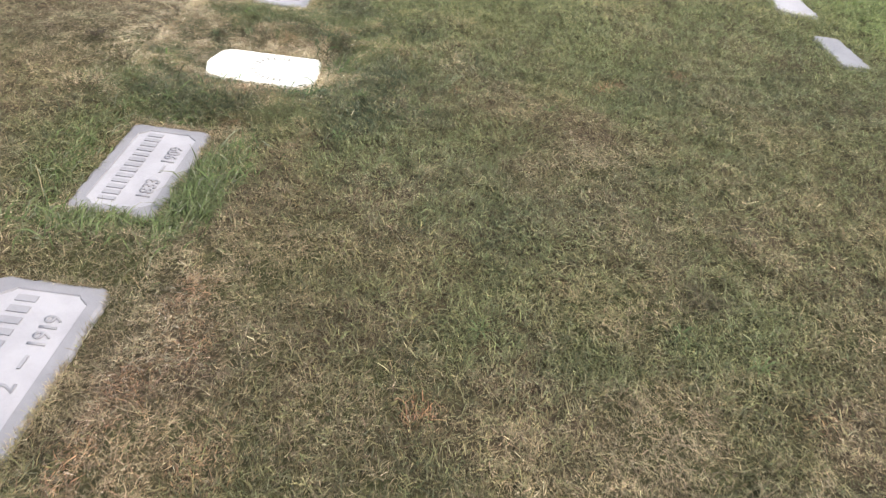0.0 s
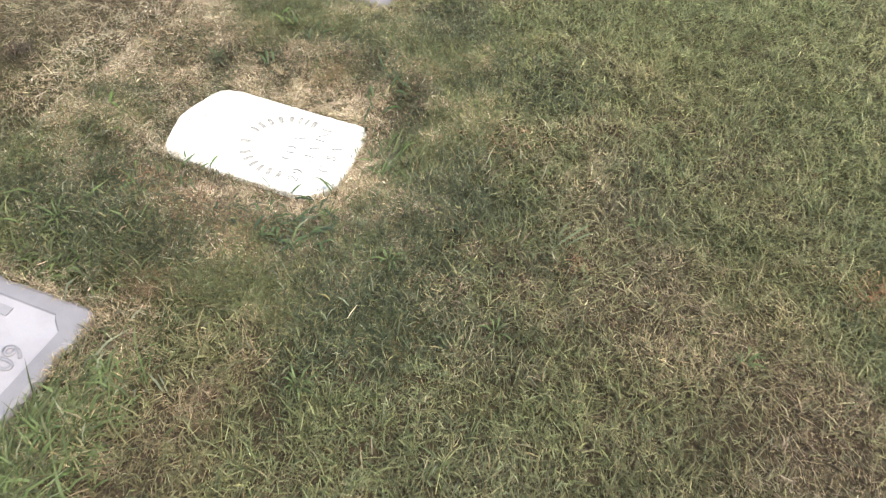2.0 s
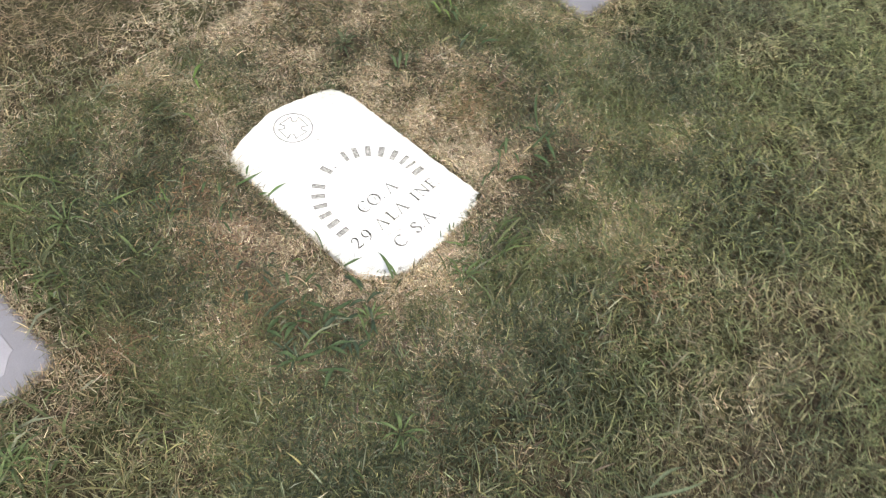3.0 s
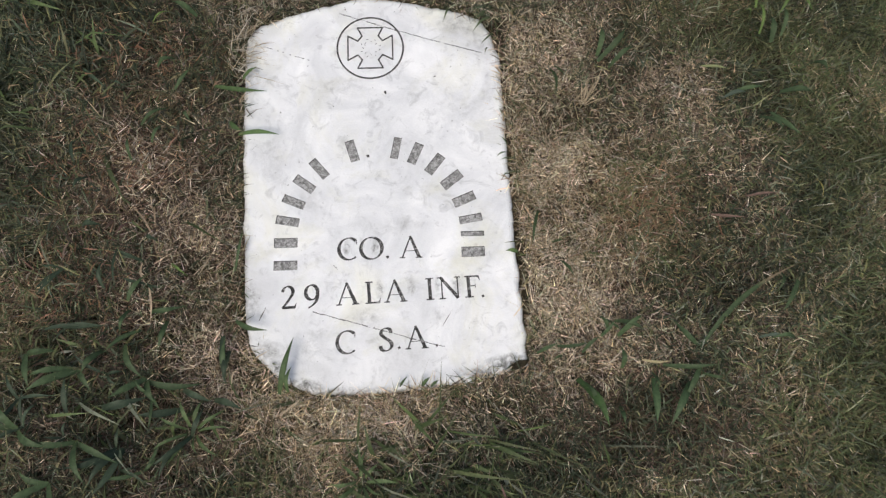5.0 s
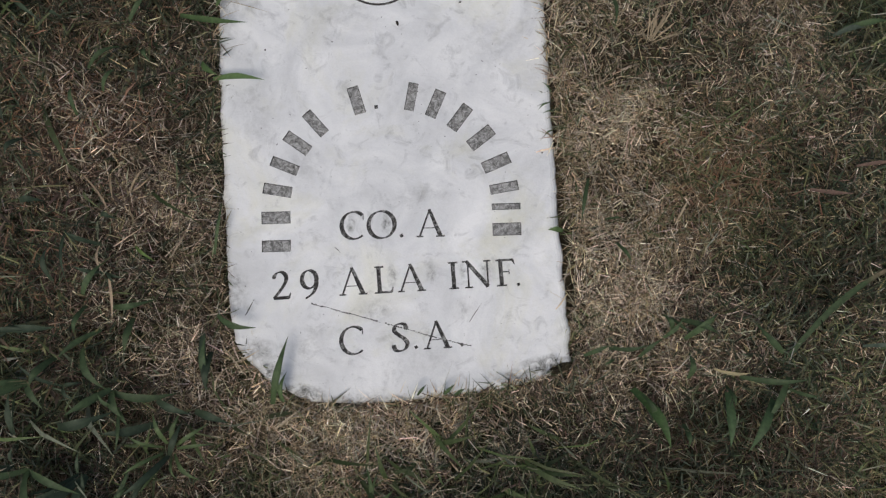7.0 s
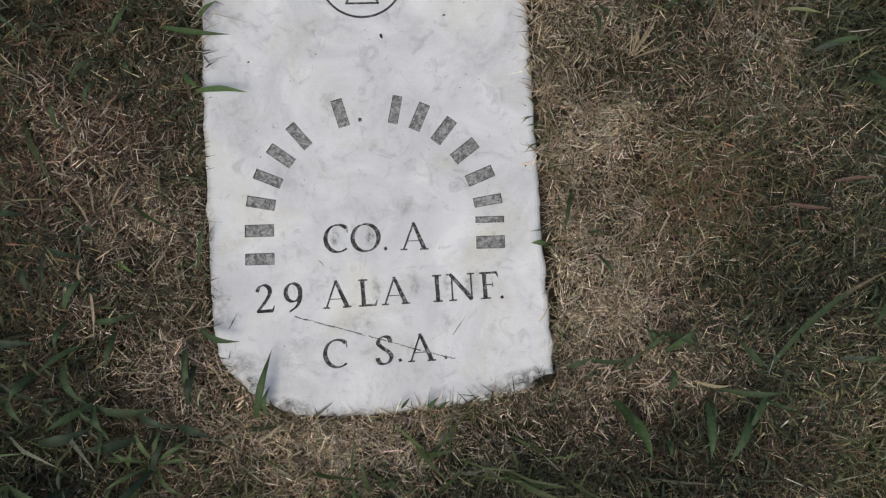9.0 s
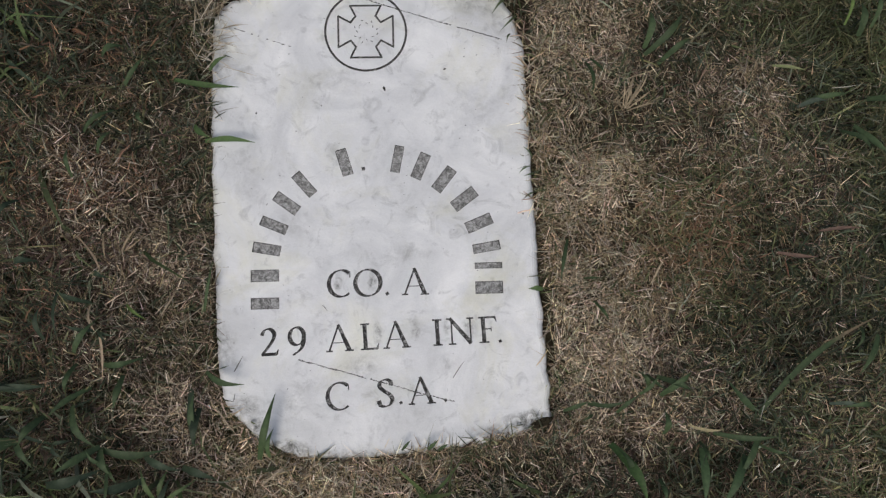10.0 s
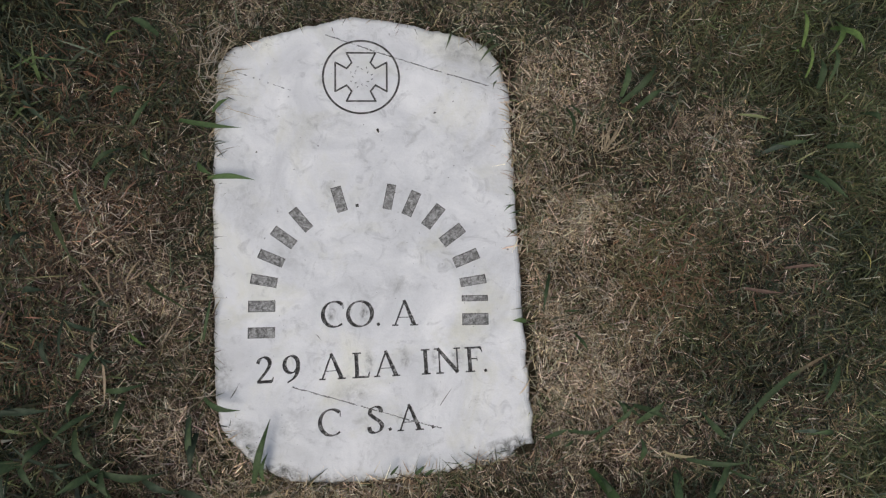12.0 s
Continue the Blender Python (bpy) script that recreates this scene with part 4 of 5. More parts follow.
def lawn(label, straw_label, area, per_m2, hole, seed, size, reach="far", green_share=0.0):
    """A stretch of lawn as two sheets: bent green blades, and straight straws lying between them."""
    rng = np.random.default_rng(seed)
    x, y, turn, tuft = tuft_scatter(rng, area, per_m2, size, hole)
    n0 = len(x)
    # distance from the line along which the markers are approached; the lawn is densest there
    t = np.clip(((x + 2.0) * 2.0 + (y + 0.8) * 0.4) / 4.16, 0, 1)
    off = np.hypot(x + 2.0 - 2.0 * t, y + 0.8 - 0.4 * t)
    if reach != "close":
        inner = np.minimum(np.minimum(y + 2.10 + 0.46 * (x + 2.5), 0.60 + 0.42 * (x + 2.5) - y), np.minimum(1.65 - 0.25 * y - x, x - MIDDLE[0]))
        inner = np.minimum(inner, np.minimum(MIDDLE[1] - 0.35 - x, y - MIDDLE[2] - 0.35))
        inner = inner + 0.10 + 0.22 * F_BIG(x, y) + rng.uniform(-0.25, 0.25, n0)
        if reach == "middle":
            keep = (inner > 0) & (rng.uniform(0, 1, n0) < np.clip(1.25 - 0.45 * off, 0.30, 1))
        else:
            # it thins out into the far ground
            rim = np.minimum(np.minimum(x - area[0], area[1] - x), np.minimum(y - area[2], area[3] - y))
            keep = (inner < 0.15) & (rng.uniform(0, 1, n0) < np.clip(rim / 2.5, 0, 1))
        x, y, turn, tuft, off = x[keep], y[keep], turn[keep], tuft[keep], off[keep]
    n = len(x)
    tint, green = pick_tints(rng, x, y, green_share, tuft)
    floor_z, top_z = soil_top(x, y), lawn_top(x, y)
    room = np.clip(top_z - floor_z, 0.012, 0.04)
    level = rng.uniform(0, 1, n) ** 1.3
    # fresh straws are bleached, old ones brown
    tint = tint * np.where(green, 1.0, 0.50 + 0.96 * rng.uniform(0, 1, n) if reach == "close" else 0.70 + 0.55 * rng.uniform(0, 1, n))[:, None]
    mound = rng.normal(0, 1, tuft.max() + 1)[tuft]
    z = floor_z + room * 0.55 * level + (0.008 * (F_TINY(x, y) + F_SMALL(x, y)) + (0.0025 if reach == "close" else 0.006) * mound) * np.clip(room / 0.03, 0, 1)
    grown = size * (1 + (0.22 * np.clip(off - 0.5, 0, 2.5) if reach == "middle" else 0))
    length = grown * np.where(green, np.clip(rng.lognormal(math.log(0.0155), 0.42, n), 0.007, 0.042), np.clip(rng.lognormal(math.log(0.0125), 0.45, n), 0.004, 0.034))
    width = np.minimum(grown, 1.3 if reach == "middle" else 2.0) * np.where(green, rng.uniform(0.0007, 0.0018, n), rng.uniform(0.0006, 0.0014, n))
    rise = np.where(green, rng.uniform(0.10, 1.05, n), rng.uniform(-0.10, 0.60, n))
    bend = np.where(green, rng.uniform(-0.2, 0.8, n), 0.0)
    for name, which, words in (("lawn_grass", green, label), ("lawn_straw", ~green, straw_label)):
        flat = reach == "far" or name == "lawn_straw"
        me = blade_mesh(name, x[which], y[which], z[which], length[which], width[which], turn[which], rise[which], bend[which], tint[which], flat)
        tagged(new(name, me), words, "grass", kind="stuff")


lawn("short green blades of the worn lawn around the white marker", "fine dry straw lying around the white marker", CLOSE, 330000, None, 21, 1.0, "close")
lawn("short green blades of the worn lawn along the markers", "brown and bleached straw of the worn lawn", MIDDLE, 60000, CLOSE, 22, 1.4, "middle")
lawn("green blades further along the cemetery lawn", "brown straw further along the cemetery lawn", (-6.6, 6.2, -7.8, 5.6), 3600, None, 23, 2.0)


def edge_grass():
    """Blades that root at the rim of each marker and lean over it."""
    rng = np.random.default_rng(31)
    rows = []
    rims = [(WHITE_CORNERS, 0.0, 1500)]
    for key in ("middle", "near", "far", "row_a", "row_b"):
        x0, x1, y0, y1 = FEET[key]
        rims.append(([(x0, y0), (x1, y0), (x1, y1), (x0, y1)], LEVEL[key], 2000))
    for corners, level, per_m in rims:
        for (ax, ay), (bx, by) in zip(corners, corners[1:] + corners[:1]):
            d = math.hypot(bx - ax, by - ay)
            n = int(d * per_m)
            t, off = rng.uniform(0, 1, n), rng.uniform(-0.001 if corners is WHITE_CORNERS else -0.006, 0.016, n)
            nx, ny = (by - ay) / d, -(bx - ax) / d
            clump = F_SMALL(ax + (bx - ax) * t, ay + (by - ay) * t) + 0.5 * F_TINY(ax + (bx - ax) * t, ay + (by - ay) * t)
            keep = clump + rng.normal(0, 0.3, n) > -0.1
            px, py = ax + (bx - ax) * t, ay + (by - ay) * t
            keep &= ~((corners is WHITE_CORNERS) & (px > 0.2) & (py > -0.14) & (py < 0.06) & (rng.uniform(0, 1, n) < 0.85))
            t, off = t[keep], off[keep]
            m = len(t)
            inward = math.atan2(-ny, -nx)
            rows.append(np.stack([ax + (bx - ax) * t + nx * off, ay + (by - ay) * t + ny * off, np.full(m, level - 0.008) + rng.uniform(0, 0.008, m), inward + rng.normal(0, 1.5, m)], -1))
    r = np.concatenate(rows)
    n = len(r)
    tint, green = pick_tints(rng, r[:, 0], r[:, 1], 0.05)
    me = blade_mesh("edge_grass", r[:, 0], r[:, 1], r[:, 2], rng.uniform(0.008, 0.030, n) * np.where(foot_distance(r[:, 0], r[:, 1], FEET["white"]) < 0.03, 1.0, 1.1), rng.uniform(0.0005, 0.0016, n), r[:, 3], rng.uniform(0.1, 1.2, n), rng.uniform(-0.2, 1.0, n), tint)
    tagged(new("edge_grass", me), "dry and green blades crowding over the rims of the markers", "grass", kind="stuff")


edge_grass()


def corner_straw():
    """Dry stalks that have fallen over the shoulder of the white stone."""
    rng = np.random.default_rng(35)
    n = 130
    x, y = rng.normal(-0.131, 0.009, n), rng.normal(0.262, 0.030, n)
    tint = np.where((rng.uniform(0, 1, n) < 0.5)[:, None], np.array(STRAW), np.array(BLEACHED)) * rng.uniform(0.6, 1.15, n)[:, None]
    me = blade_mesh("fallen_straw", x, y, rng.uniform(0.0, 0.012, n), rng.uniform(0.012, 0.042, n), rng.uniform(0.0005, 0.0011, n), rng.normal(0.2, 1.0, n), rng.uniform(0.0, 0.5, n), rng.uniform(0.0, 0.7, n), tint)
    tagged(new("fallen_straw", me), "dry straw fallen over the shoulder of the marble", "straw", kind="stuff")


corner_straw()


def rim_grass():
    """Short upright blades standing close along two sides of the white stone."""
    rng = np.random.default_rng(36)
    left, low = 260, 300
    y = np.concatenate([rng.uniform(-0.09, 0.30, left), -0.178 + 0.008 * rng.uniform(0, 1, low)])
    x = np.concatenate([-0.131 + 0.004 * F_SMALL(np.zeros(left), y[:left]) - np.abs(rng.normal(0, 0.006, left)), rng.uniform(-0.05, 0.21, low)])
    y = np.where(np.arange(left + low) < left, y, np.interp(x, [-0.05, 0.05, 0.165, 0.214], [-0.175, -0.178, -0.163, -0.146]) - np.abs(rng.normal(0, 0.006, left + low)))
    keep = F_SMALL(x, y) + 0.6 * F_TINY(x, y) + rng.normal(0, 0.3, left + low) > 0.05
    x, y = x[keep], y[keep]
    n = len(x)
    tint, _ = pick_tints(rng, x, y, 0.15)
    away = np.where(x < -0.12, math.pi, -math.pi / 2) + rng.normal(0, 0.7, n)
    me = blade_mesh("rim_grass", x, y, np.full(n, -0.006), rng.uniform(0.010, 0.024, n), rng.uniform(0.0008, 0.0018, n), away, rng.uniform(1.0, 1.6, n), rng.uniform(-0.1, 0.6, n), tint)
    tagged(new("rim_grass", me), "short upright blades standing along the marble", "grass", kind="stuff")


rim_grass()


def long_grass():
    """Longer green grass that the mower missed, beside the markers."""
    rng = np.random.default_rng(32)
    cloud = []
    for cx, cy, rx, ry, count in ((-1.08, 0.060, 0.24, 0.05, 1500), (-1.10, 0.02, 0.20, 0.08, 700), (-0.88, -0.02, 0.17, 0.09, 620), (-1.16, -0.01, 0.12, 0.06, 500), (-1.14, 0.03, 0.09, 0.06, 500), (-1.26, 0.22, 0.04, 0.10, 320), (-0.56, 0.25, 0.05, 0.14, 110), (-0.47, 0.36, 0.22, 0.20, 240), (-1.30, 0.28, 0.06, 0.12, 260), (-1.33, 0.36, 0.10, 0.14, 420), (-0.95, 0.50, 0.28, 0.07, 700), (-0.20, -0.20, 0.12, 0.03, 50), (0.10, -0.26, 0.12, 0.04, 160)):
        cloud.append(np.stack([rng.normal(cx, rx * 0.6, count), rng.normal(cy, ry * 0.6, count)], -1))
    p = np.concatenate(cloud)
    keep = outside_markers(p[:, 0], p[:, 1], 0.002)
    x, y = p[keep].T
    n = len(x)
    live = np.where((rng.uniform(0, 1, n) < 0.5)[:, None], np.array(LEAF), np.array((0.115, 0.16, 0.062)))
    live = np.where((rng.uniform(0, 1, n) < 0.09)[:, None], np.array(SILVER), live) * rng.uniform(0.45, 1.2, n)[:, None]
    me = blade_mesh("long_grass", x, y, soil_top(x, y) + 0.004, np.clip(rng.lognormal(math.log(0.052), 0.42, n), 0.02, 0.12), rng.uniform(0.0016, 0.0054, n), np.where(rng.uniform(0, 1, n) < 0.6, rng.normal(-0.5, 0.7, n), rng.uniform(0, 6.283, n)), rng.uniform(0.25, 1.05, n), rng.uniform(0.2, 1.3, n), live)
    tagged(new("long_grass", me), "longer green grass left by the mower beside the markers", "grass", kind="stuff")


long_grass()


def tufted_grass():
    """Small tufts standing a little above the mown lawn."""
    rng = np.random.default_rng(33)
    cx, cy = scatter(rng, *MIDDLE, 330)
    keep = (cy > -2.10 - 0.46 * (cx + 2.5)) & (cy < 0.60 + 0.42 * (cx + 2.5)) & (cx < 1.65 - 0.25 * cy) & (foot_distance(cx, cy, FEET["white"]) > np.where(cx > 0.2, 0.50, 0.07)) & (dryness(cx, cy) + 0.25 * rng.normal(0, 1, len(cx)) < 0.12)
    cx, cy = cx[keep], cy[keep]
    count = rng.integers(7, 20, len(cx))
    which = np.repeat(np.arange(len(cx)), count)
    n = len(which)
    spread = rng.uniform(0.006, 0.022, len(cx))[which]
    x, y = cx[which] + rng.normal(0, 1, n) * spread, cy[which] + rng.normal(0, 1, n) * spread
    shade, green = pick_tints(np.random.default_rng(34), x, y, 0.35)
    shade = shade * np.minimum(1.0, 0.30 / np.maximum(shade.max(1), 0.01))[:, None]
    lean = rng.uniform(0, 6.283, len(cx))[which] + rng.normal(0, 0.9, n)
    inside = outside_markers(x, y, 0.002)
    x, y, shade, lean = x[inside], y[inside], shade[inside], lean[inside]
    n = len(x)
    me = blade_mesh("tufted_grass", x, y, soil_top(x, y) + 0.010, np.clip(rng.lognormal(math.log(0.030), 0.3, n), 0.016, 0.055), rng.uniform(0.0014, 0.0034, n), lean, rng.uniform(0.25, 1.2, n), rng.uniform(0.0, 1.0, n), shade)
    tagged(new("tufted_grass", me), "small green and straw tufts standing above the mown lawn", "grass", kind="stuff")


tufted_grass()

# ---- single broad-leaved weeds ----


def leaf_mesh(x0, y0, x1, y1, width, lift, tint, tip=None):
    """One broad blade: a folded, tapering strip from its root to its tip, arched by lift."""
    bm = bmesh.new()
    layer = bm.verts.layers.float_color.new("tint")
    d = Vector((x1 - x0, y1 - y0, 0))
    side = Vector((-d.y, d.x, 0)).normalized()
    n = 8
    rows = []
    za, zb = float(lawn_top(x0, y0)) - 0.004, float(lawn_top(x1, y1)) + 0.003
    if bool(outside_markers(np.array([x1]), np.array([y1]))[0]) is False:
        zb = max(zb, 0.004)
    curl = random.uniform(-0.10, 0.10)
    for i in range(n + 1):
        t = i / n
        w = width * (0.55 + 0.9 * t - 0.2 * t * t) if t < 0.45 else width * 0.92 * (1 - ((t - 0.45) / 0.55) ** 1.15)
        w = max(w, 0.0002)
        c = Vector((x0, y0, 0)) + d * t + side * (curl * d.length * math.sin(math.pi * t))
        z = za + (zb - za) * t + lift * math.sin(math.pi * t)
        row = []
        for s, dz in ((-0.5, 0.16), (0.0, 0.0), (0.5, 0.16)):
            v = bm.verts.new(c + side * (s * w) + Vector((0, 0, z + dz * w)))
            shade = 1.12 if s == 0.0 else 1.0
            base = tip if tip and t > 0.72 else tint
            v[layer] = (base[0] * shade, base[1] * shade, base[2] * shade, 1.0)
            row.append(v)
        rows.append(row)
    for a, b in zip(rows, rows[1:]):
        for i in range(2):
            bm.faces.new((a[i], a[i + 1], b[i + 1], b[i])).smooth = True
    return bm


WEED, BRIGHT, DULL = (0.068, 0.102, 0.047), (0.16, 0.235, 0.07), (0.052, 0.074, 0.045)
random.seed(7)


def weed(label, leaves, tint=WEED, width=0.0078, lift=0.010, tips=None):
    thing = new("crabgrass_tuft")
    x, y = leaves[0][0], leaves[0][1]
    base = Vector((x, y, float(soil_top(x, y))))
    thing.location = base
    tagged(thing, label, "weed", "broad-leaved weeds in the lawn")
    for i, (x0, y0, x1, y1) in enumerate(leaves):
        long = math.hypot(x1 - x0, y1 - y0)
        shade = random.uniform(0.8, 1.2)
        bm = leaf_mesh(x0, y0, x1, y1, width * random.uniform(0.75, 1.15) * min(1.0, 0.45 + long / 0.06), lift * random.uniform(0.5, 1.4), tuple(c * shade for c in tint), tips if i == 0 else None)
        bm.transform(Matrix.Translation(-base))
        part("leaf", bm, BLADE, thing)


GREEN_TUFT = "dark green crabgrass tuft with broad leaves in dry thatch"
weed(GREEN_TUFT, [(-0.241, -0.111, -0.219, -0.150), (-0.219, -0.150, -0.252, -0.170), (-0.218, -0.153, -0.161, -0.157), (-0.218, -0.152, -0.208, -0.176)], WEED, 0.0098, 0.009)
weed(GREEN_TUFT, [(-0.286, -0.140, -0.330, -0.160), (-0.288, -0.137, -0.328, -0.144), (-0.285, -0.137, -0.267, -0.163), (-0.262, -0.118, -0.278, -0.142)], WEED, 0.0090, 0.009)
weed(GREEN_TUFT, [(-0.227, -0.095, -0.259, -0.121), (-0.242, -0.062, -0.223, -0.032), (-0.239, -0.072, -0.245, -0.098)], WEED, 0.0080)
weed(GREEN_TUFT, [(-0.201, -0.085, -0.207, -0.115), (-0.218, -0.074, -0.180, -0.068)], WEED, 0.0080)
weed(GREEN_TUFT, [(-0.141, -0.102, -0.135, -0.158), (-0.133, -0.120, -0.137, -0.156)], DULL, 0.0085)
weed(GREEN_TUFT, [(-0.182, -0.163, -0.149, -0.178), (-0.149, -0.176, -0.114, -0.188), (-0.181, -0.185, -0.225, -0.189), (-0.259, -0.180, -0.214, -0.170)], DULL, 0.0095)
weed(GREEN_TUFT, [(-0.291, -0.184, -0.293, -0.146), (-0.320, -0.094, -0.272, -0.093), (-0.265, -0.049, -0.267, -0.017)], DULL, 0.0070)
BROAD_TUFT = "broad bright green crabgrass leaves standing in brown thatch"
weed(BROAD_TUFT, [(0.270, -0.167, 0.298, -0.221)], (0.075, 0.13, 0.045), 0.0125, 0.012)
weed(BROAD_TUFT, [(0.350, -0.169, 0.347, -0.218), (0.387, -0.175, 0.361, -0.221), (0.312, -0.199, 0.314, -0.217)], (0.065, 0.105, 0.048), 0.009, 0.010)
weed(GREEN_TUFT, [(0.299, -0.119, 0.315, -0.101), (0.315, -0.102, 0.343, -0.115), (0.306, -0.114, 0.296, -0.095), (0.317, -0.120, 0.344, -0.097)], WEED, 0.007)
weed(GREEN_TUFT, [(0.226, -0.135, 0.250, -0.125), (0.250, -0.128, 0.285, -0.125), (0.255, -0.139, 0.243, -0.144), (0.277, -0.137, 0.297, -0.119)], WEED, 0.0065)
weed(GREEN_TUFT, [(0.520, -0.066, 0.493, -0.103)], WEED, 0.009)
rng_b = random.Random(78)
for _ in range(10):
    wx, wy = rng_b.uniform(-0.35, -0.21), rng_b.uniform(-0.27, -0.02)
    blades = []
    for _ in range(3):
        a, r = rng_b.uniform(0, 6.283), rng_b.uniform(0.016, 0.042)
        blades.append((wx, wy, wx + r * math.cos(a), wy + r * math.sin(a)))
    weed(GREEN_TUFT, blades, WEED if rng_b.random() < 0.25 else DULL, 0.0050, 0.005)
for wx, wy in ((-0.335, -0.120), (-0.28, -0.215), (-0.335, -0.20), (-0.235, -0.225), (-0.17, -0.215), (-0.30, -0.255)):
    blades = []
    for _ in range(3):
        a, r = rng_b.uniform(0, 6.283), rng_b.uniform(0.03, 0.058)
        blades.append((wx, wy, wx + r * math.cos(a), wy + r * math.sin(a)))
    weed(GREEN_TUFT, blades, WEED if wx < -0.25 else DULL, 0.0078, 0.010)
weed("dull green leaf pair in brown thatch", [(-0.291, 0.083, -0.302, 0.066), (-0.227, 0.017, -0.212, 0.008)], DULL, 0.007)
weed(GREEN_TUFT, [(0.530, 0.230, 0.532, 0.262), (0.503, 0.133, 0.528, 0.112), (0.576, 0.203, 0.592, 0.187)], WEED, 0.008)
weed("silvery green leaves in dark grass", [(0.461, 0.158, 0.488, 0.162), (0.466, -0.129, 0.490, -0.130)], (0.10, 0.13, 0.095), 0.006)
weed("green leaves in the thatch beside the marble", [(0.238, 0.038, 0.228, -0.006), (0.307, -0.100, 0.320, -0.114), (0.349, -0.163, 0.353, -0.182), (0.401, -0.166, 0.422, -0.171), (0.501, -0.055, 0.490, -0.080)], WEED, 0.006)
DRY_STEM = "tan dry grass stem lying on brown thatch"
weed(DRY_STEM, [(-0.230, -0.017, -0.222, -0.044), (-0.222, -0.044, -0.216, -0.089)], (0.47, 0.36, 0.25), 0.0034, 0.004)
weed(DRY_STEM, [(-0.243, 0.050, -0.214, -0.006)], (0.33, 0.25, 0.17), 0.0026, 0.003)
weed(DRY_STEM, [(-0.205, 0.034, -0.188, 0.060), (-0.205, 0.034, -0.183, 0.051), (-0.205, 0.022, -0.197, 0.005), (-0.221, 0.051, -0.216, 0.025)], (0.40, 0.31, 0.20), 0.0026, 0.003)
weed(DRY_STEM, [(-0.116, -0.122, -0.096, -0.146), (-0.152, -0.118, -0.127, -0.134), (-0.130, -0.158, -0.122, -0.140), (-0.187, -0.140, -0.165, -0.138), (-0.073, -0.196, -0.047, -0.176)], (0.44, 0.36, 0.26), 0.0026, 0.003)
weed(DRY_STEM, [(-0.170, -0.029, -0.152, -0.001)], (0.40, 0.32, 0.23), 0.0024, 0.003)
weed("bleached thin stem lying in dark grass", [(0.498, 0.177, 0.522, 0.178)], (0.62, 0.58, 0.48), 0.0018, 0.003)
weed("brown dead stems lying in the lawn", [(0.475, 0.035, 0.511, 0.036), (0.432, 0.015, 0.467, 0.009)], (0.17, 0.11, 0.085), 0.0042, 0.003)
weed("yellowing thin grass leaf", [(0.562, 0.054, 0.562, 0.031)], (0.42, 0.36, 0.12), 0.0022, 0.004)
weed(DRY_STEM, [(0.315, -0.011, 0.328, 0.017)], (0.48, 0.39, 0.27), 0.0022, 0.003)
weed("single dull green grass leaves lying in brown thatch", [(-0.302, -0.091, -0.259, -0.091), (-0.293, 0.023, -0.269, 0.024)], DULL)
weed("small green weed in straw beside the white marker", [(-0.229, -0.015, -0.255, -0.003), (-0.256, -0.001, -0.253, -0.047)], DULL, 0.005)
weed("bright green young grass leaf in straw", [(-0.200, -0.017, -0.180, -0.033)], BRIGHT, 0.004)
weed("green leaves reaching over the marble rim", [(-0.127, -0.085, -0.088, -0.098), (-0.138, -0.150, -0.137, -0.104)], WEED, 0.007)
weed("slim green leaf along the marble rim", [(-0.129, -0.026, -0.119, 0.025)], WEED, 0.005)
weed("light green leaf in dark grass", [(-0.233, 0.289, -0.211, 0.304)], BRIGHT, 0.004)
weed(GREEN_TUFT, [(-0.183, 0.305, -0.210, 0.318), (-0.225, 0.230, -0.202, 0.240), (-0.205, 0.202, -0.186, 0.231), (-0.190, 0.177, -0.184, 0.160)])
weed(GREEN_TUFT, [(-0.239, 0.152, -0.206, 0.175), (-0.227, 0.131, -0.213, 0.153), (-0.247, 0.106, -0.249, 0.133)], WEED, 0.0065)
weed("dull green leaves lying in brown thatch", [(-0.305, 0.219, -0.274, 0.192), (-0.271, 0.205, -0.256, 0.197), (-0.311, 0.127, -0.302, 0.095), (-0.289, 0.258, -0.267, 0.270)], DULL, 0.0045)
weed("green leaves lying across the marble rim", [(-0.129, 0.147, -0.077, 0.143), (-0.140, 0.164, -0.123, 0.149), (-0.160, 0.211, -0.093, 0.201), (-0.125, 0.221, -0.106, 0.234)], (0.10, 0.16, 0.06), 0.0075, 0.003)
weed(GREEN_TUFT, [(0.321, 0.223, 0.356, 0.260), (0.321, 0.230, 0.326, 0.266), (0.333, 0.212, 0.362, 0.232)])
weed("small green leaves in straw", [(0.269, 0.226, 0.282, 0.206), (0.264, 0.223, 0.267, 0.184)], WEED, 0.0045)
weed("bright yellow-green upright grass leaves", [(0.517, 0.242, 0.517, 0.282), (0.517, 0.277, 0.517, 0.318), (0.506, 0.262, 0.497, 0.268)], BRIGHT, 0.005)
weed(GREEN_TUFT, [(0.544, 0.239, 0.548, 0.275), (0.517, 0.138, 0.548, 0.106), (0.471, 0.165, 0.509, 0.169), (0.533, 0.165, 0.568, 0.161)])
weed("pale yellowing grass leaf", [(0.440, 0.201, 0.470, 0.193)], (0.25, 0.27, 0.13), 0.005, 0.004)
weed("green crabgrass tuft with one long tan-tipped leaf", [(0.402, -0.137, 0.519, -0.048), (0.399, -0.134, 0.374, -0.105)], WEED, 0.0085, 0.008, (0.20, 0.155, 0.10))
weed("pale dry sheath among green leaves", [(0.340, -0.148, 0.369, -0.151)], (0.45, 0.38, 0.22), 0.005, 0.003)
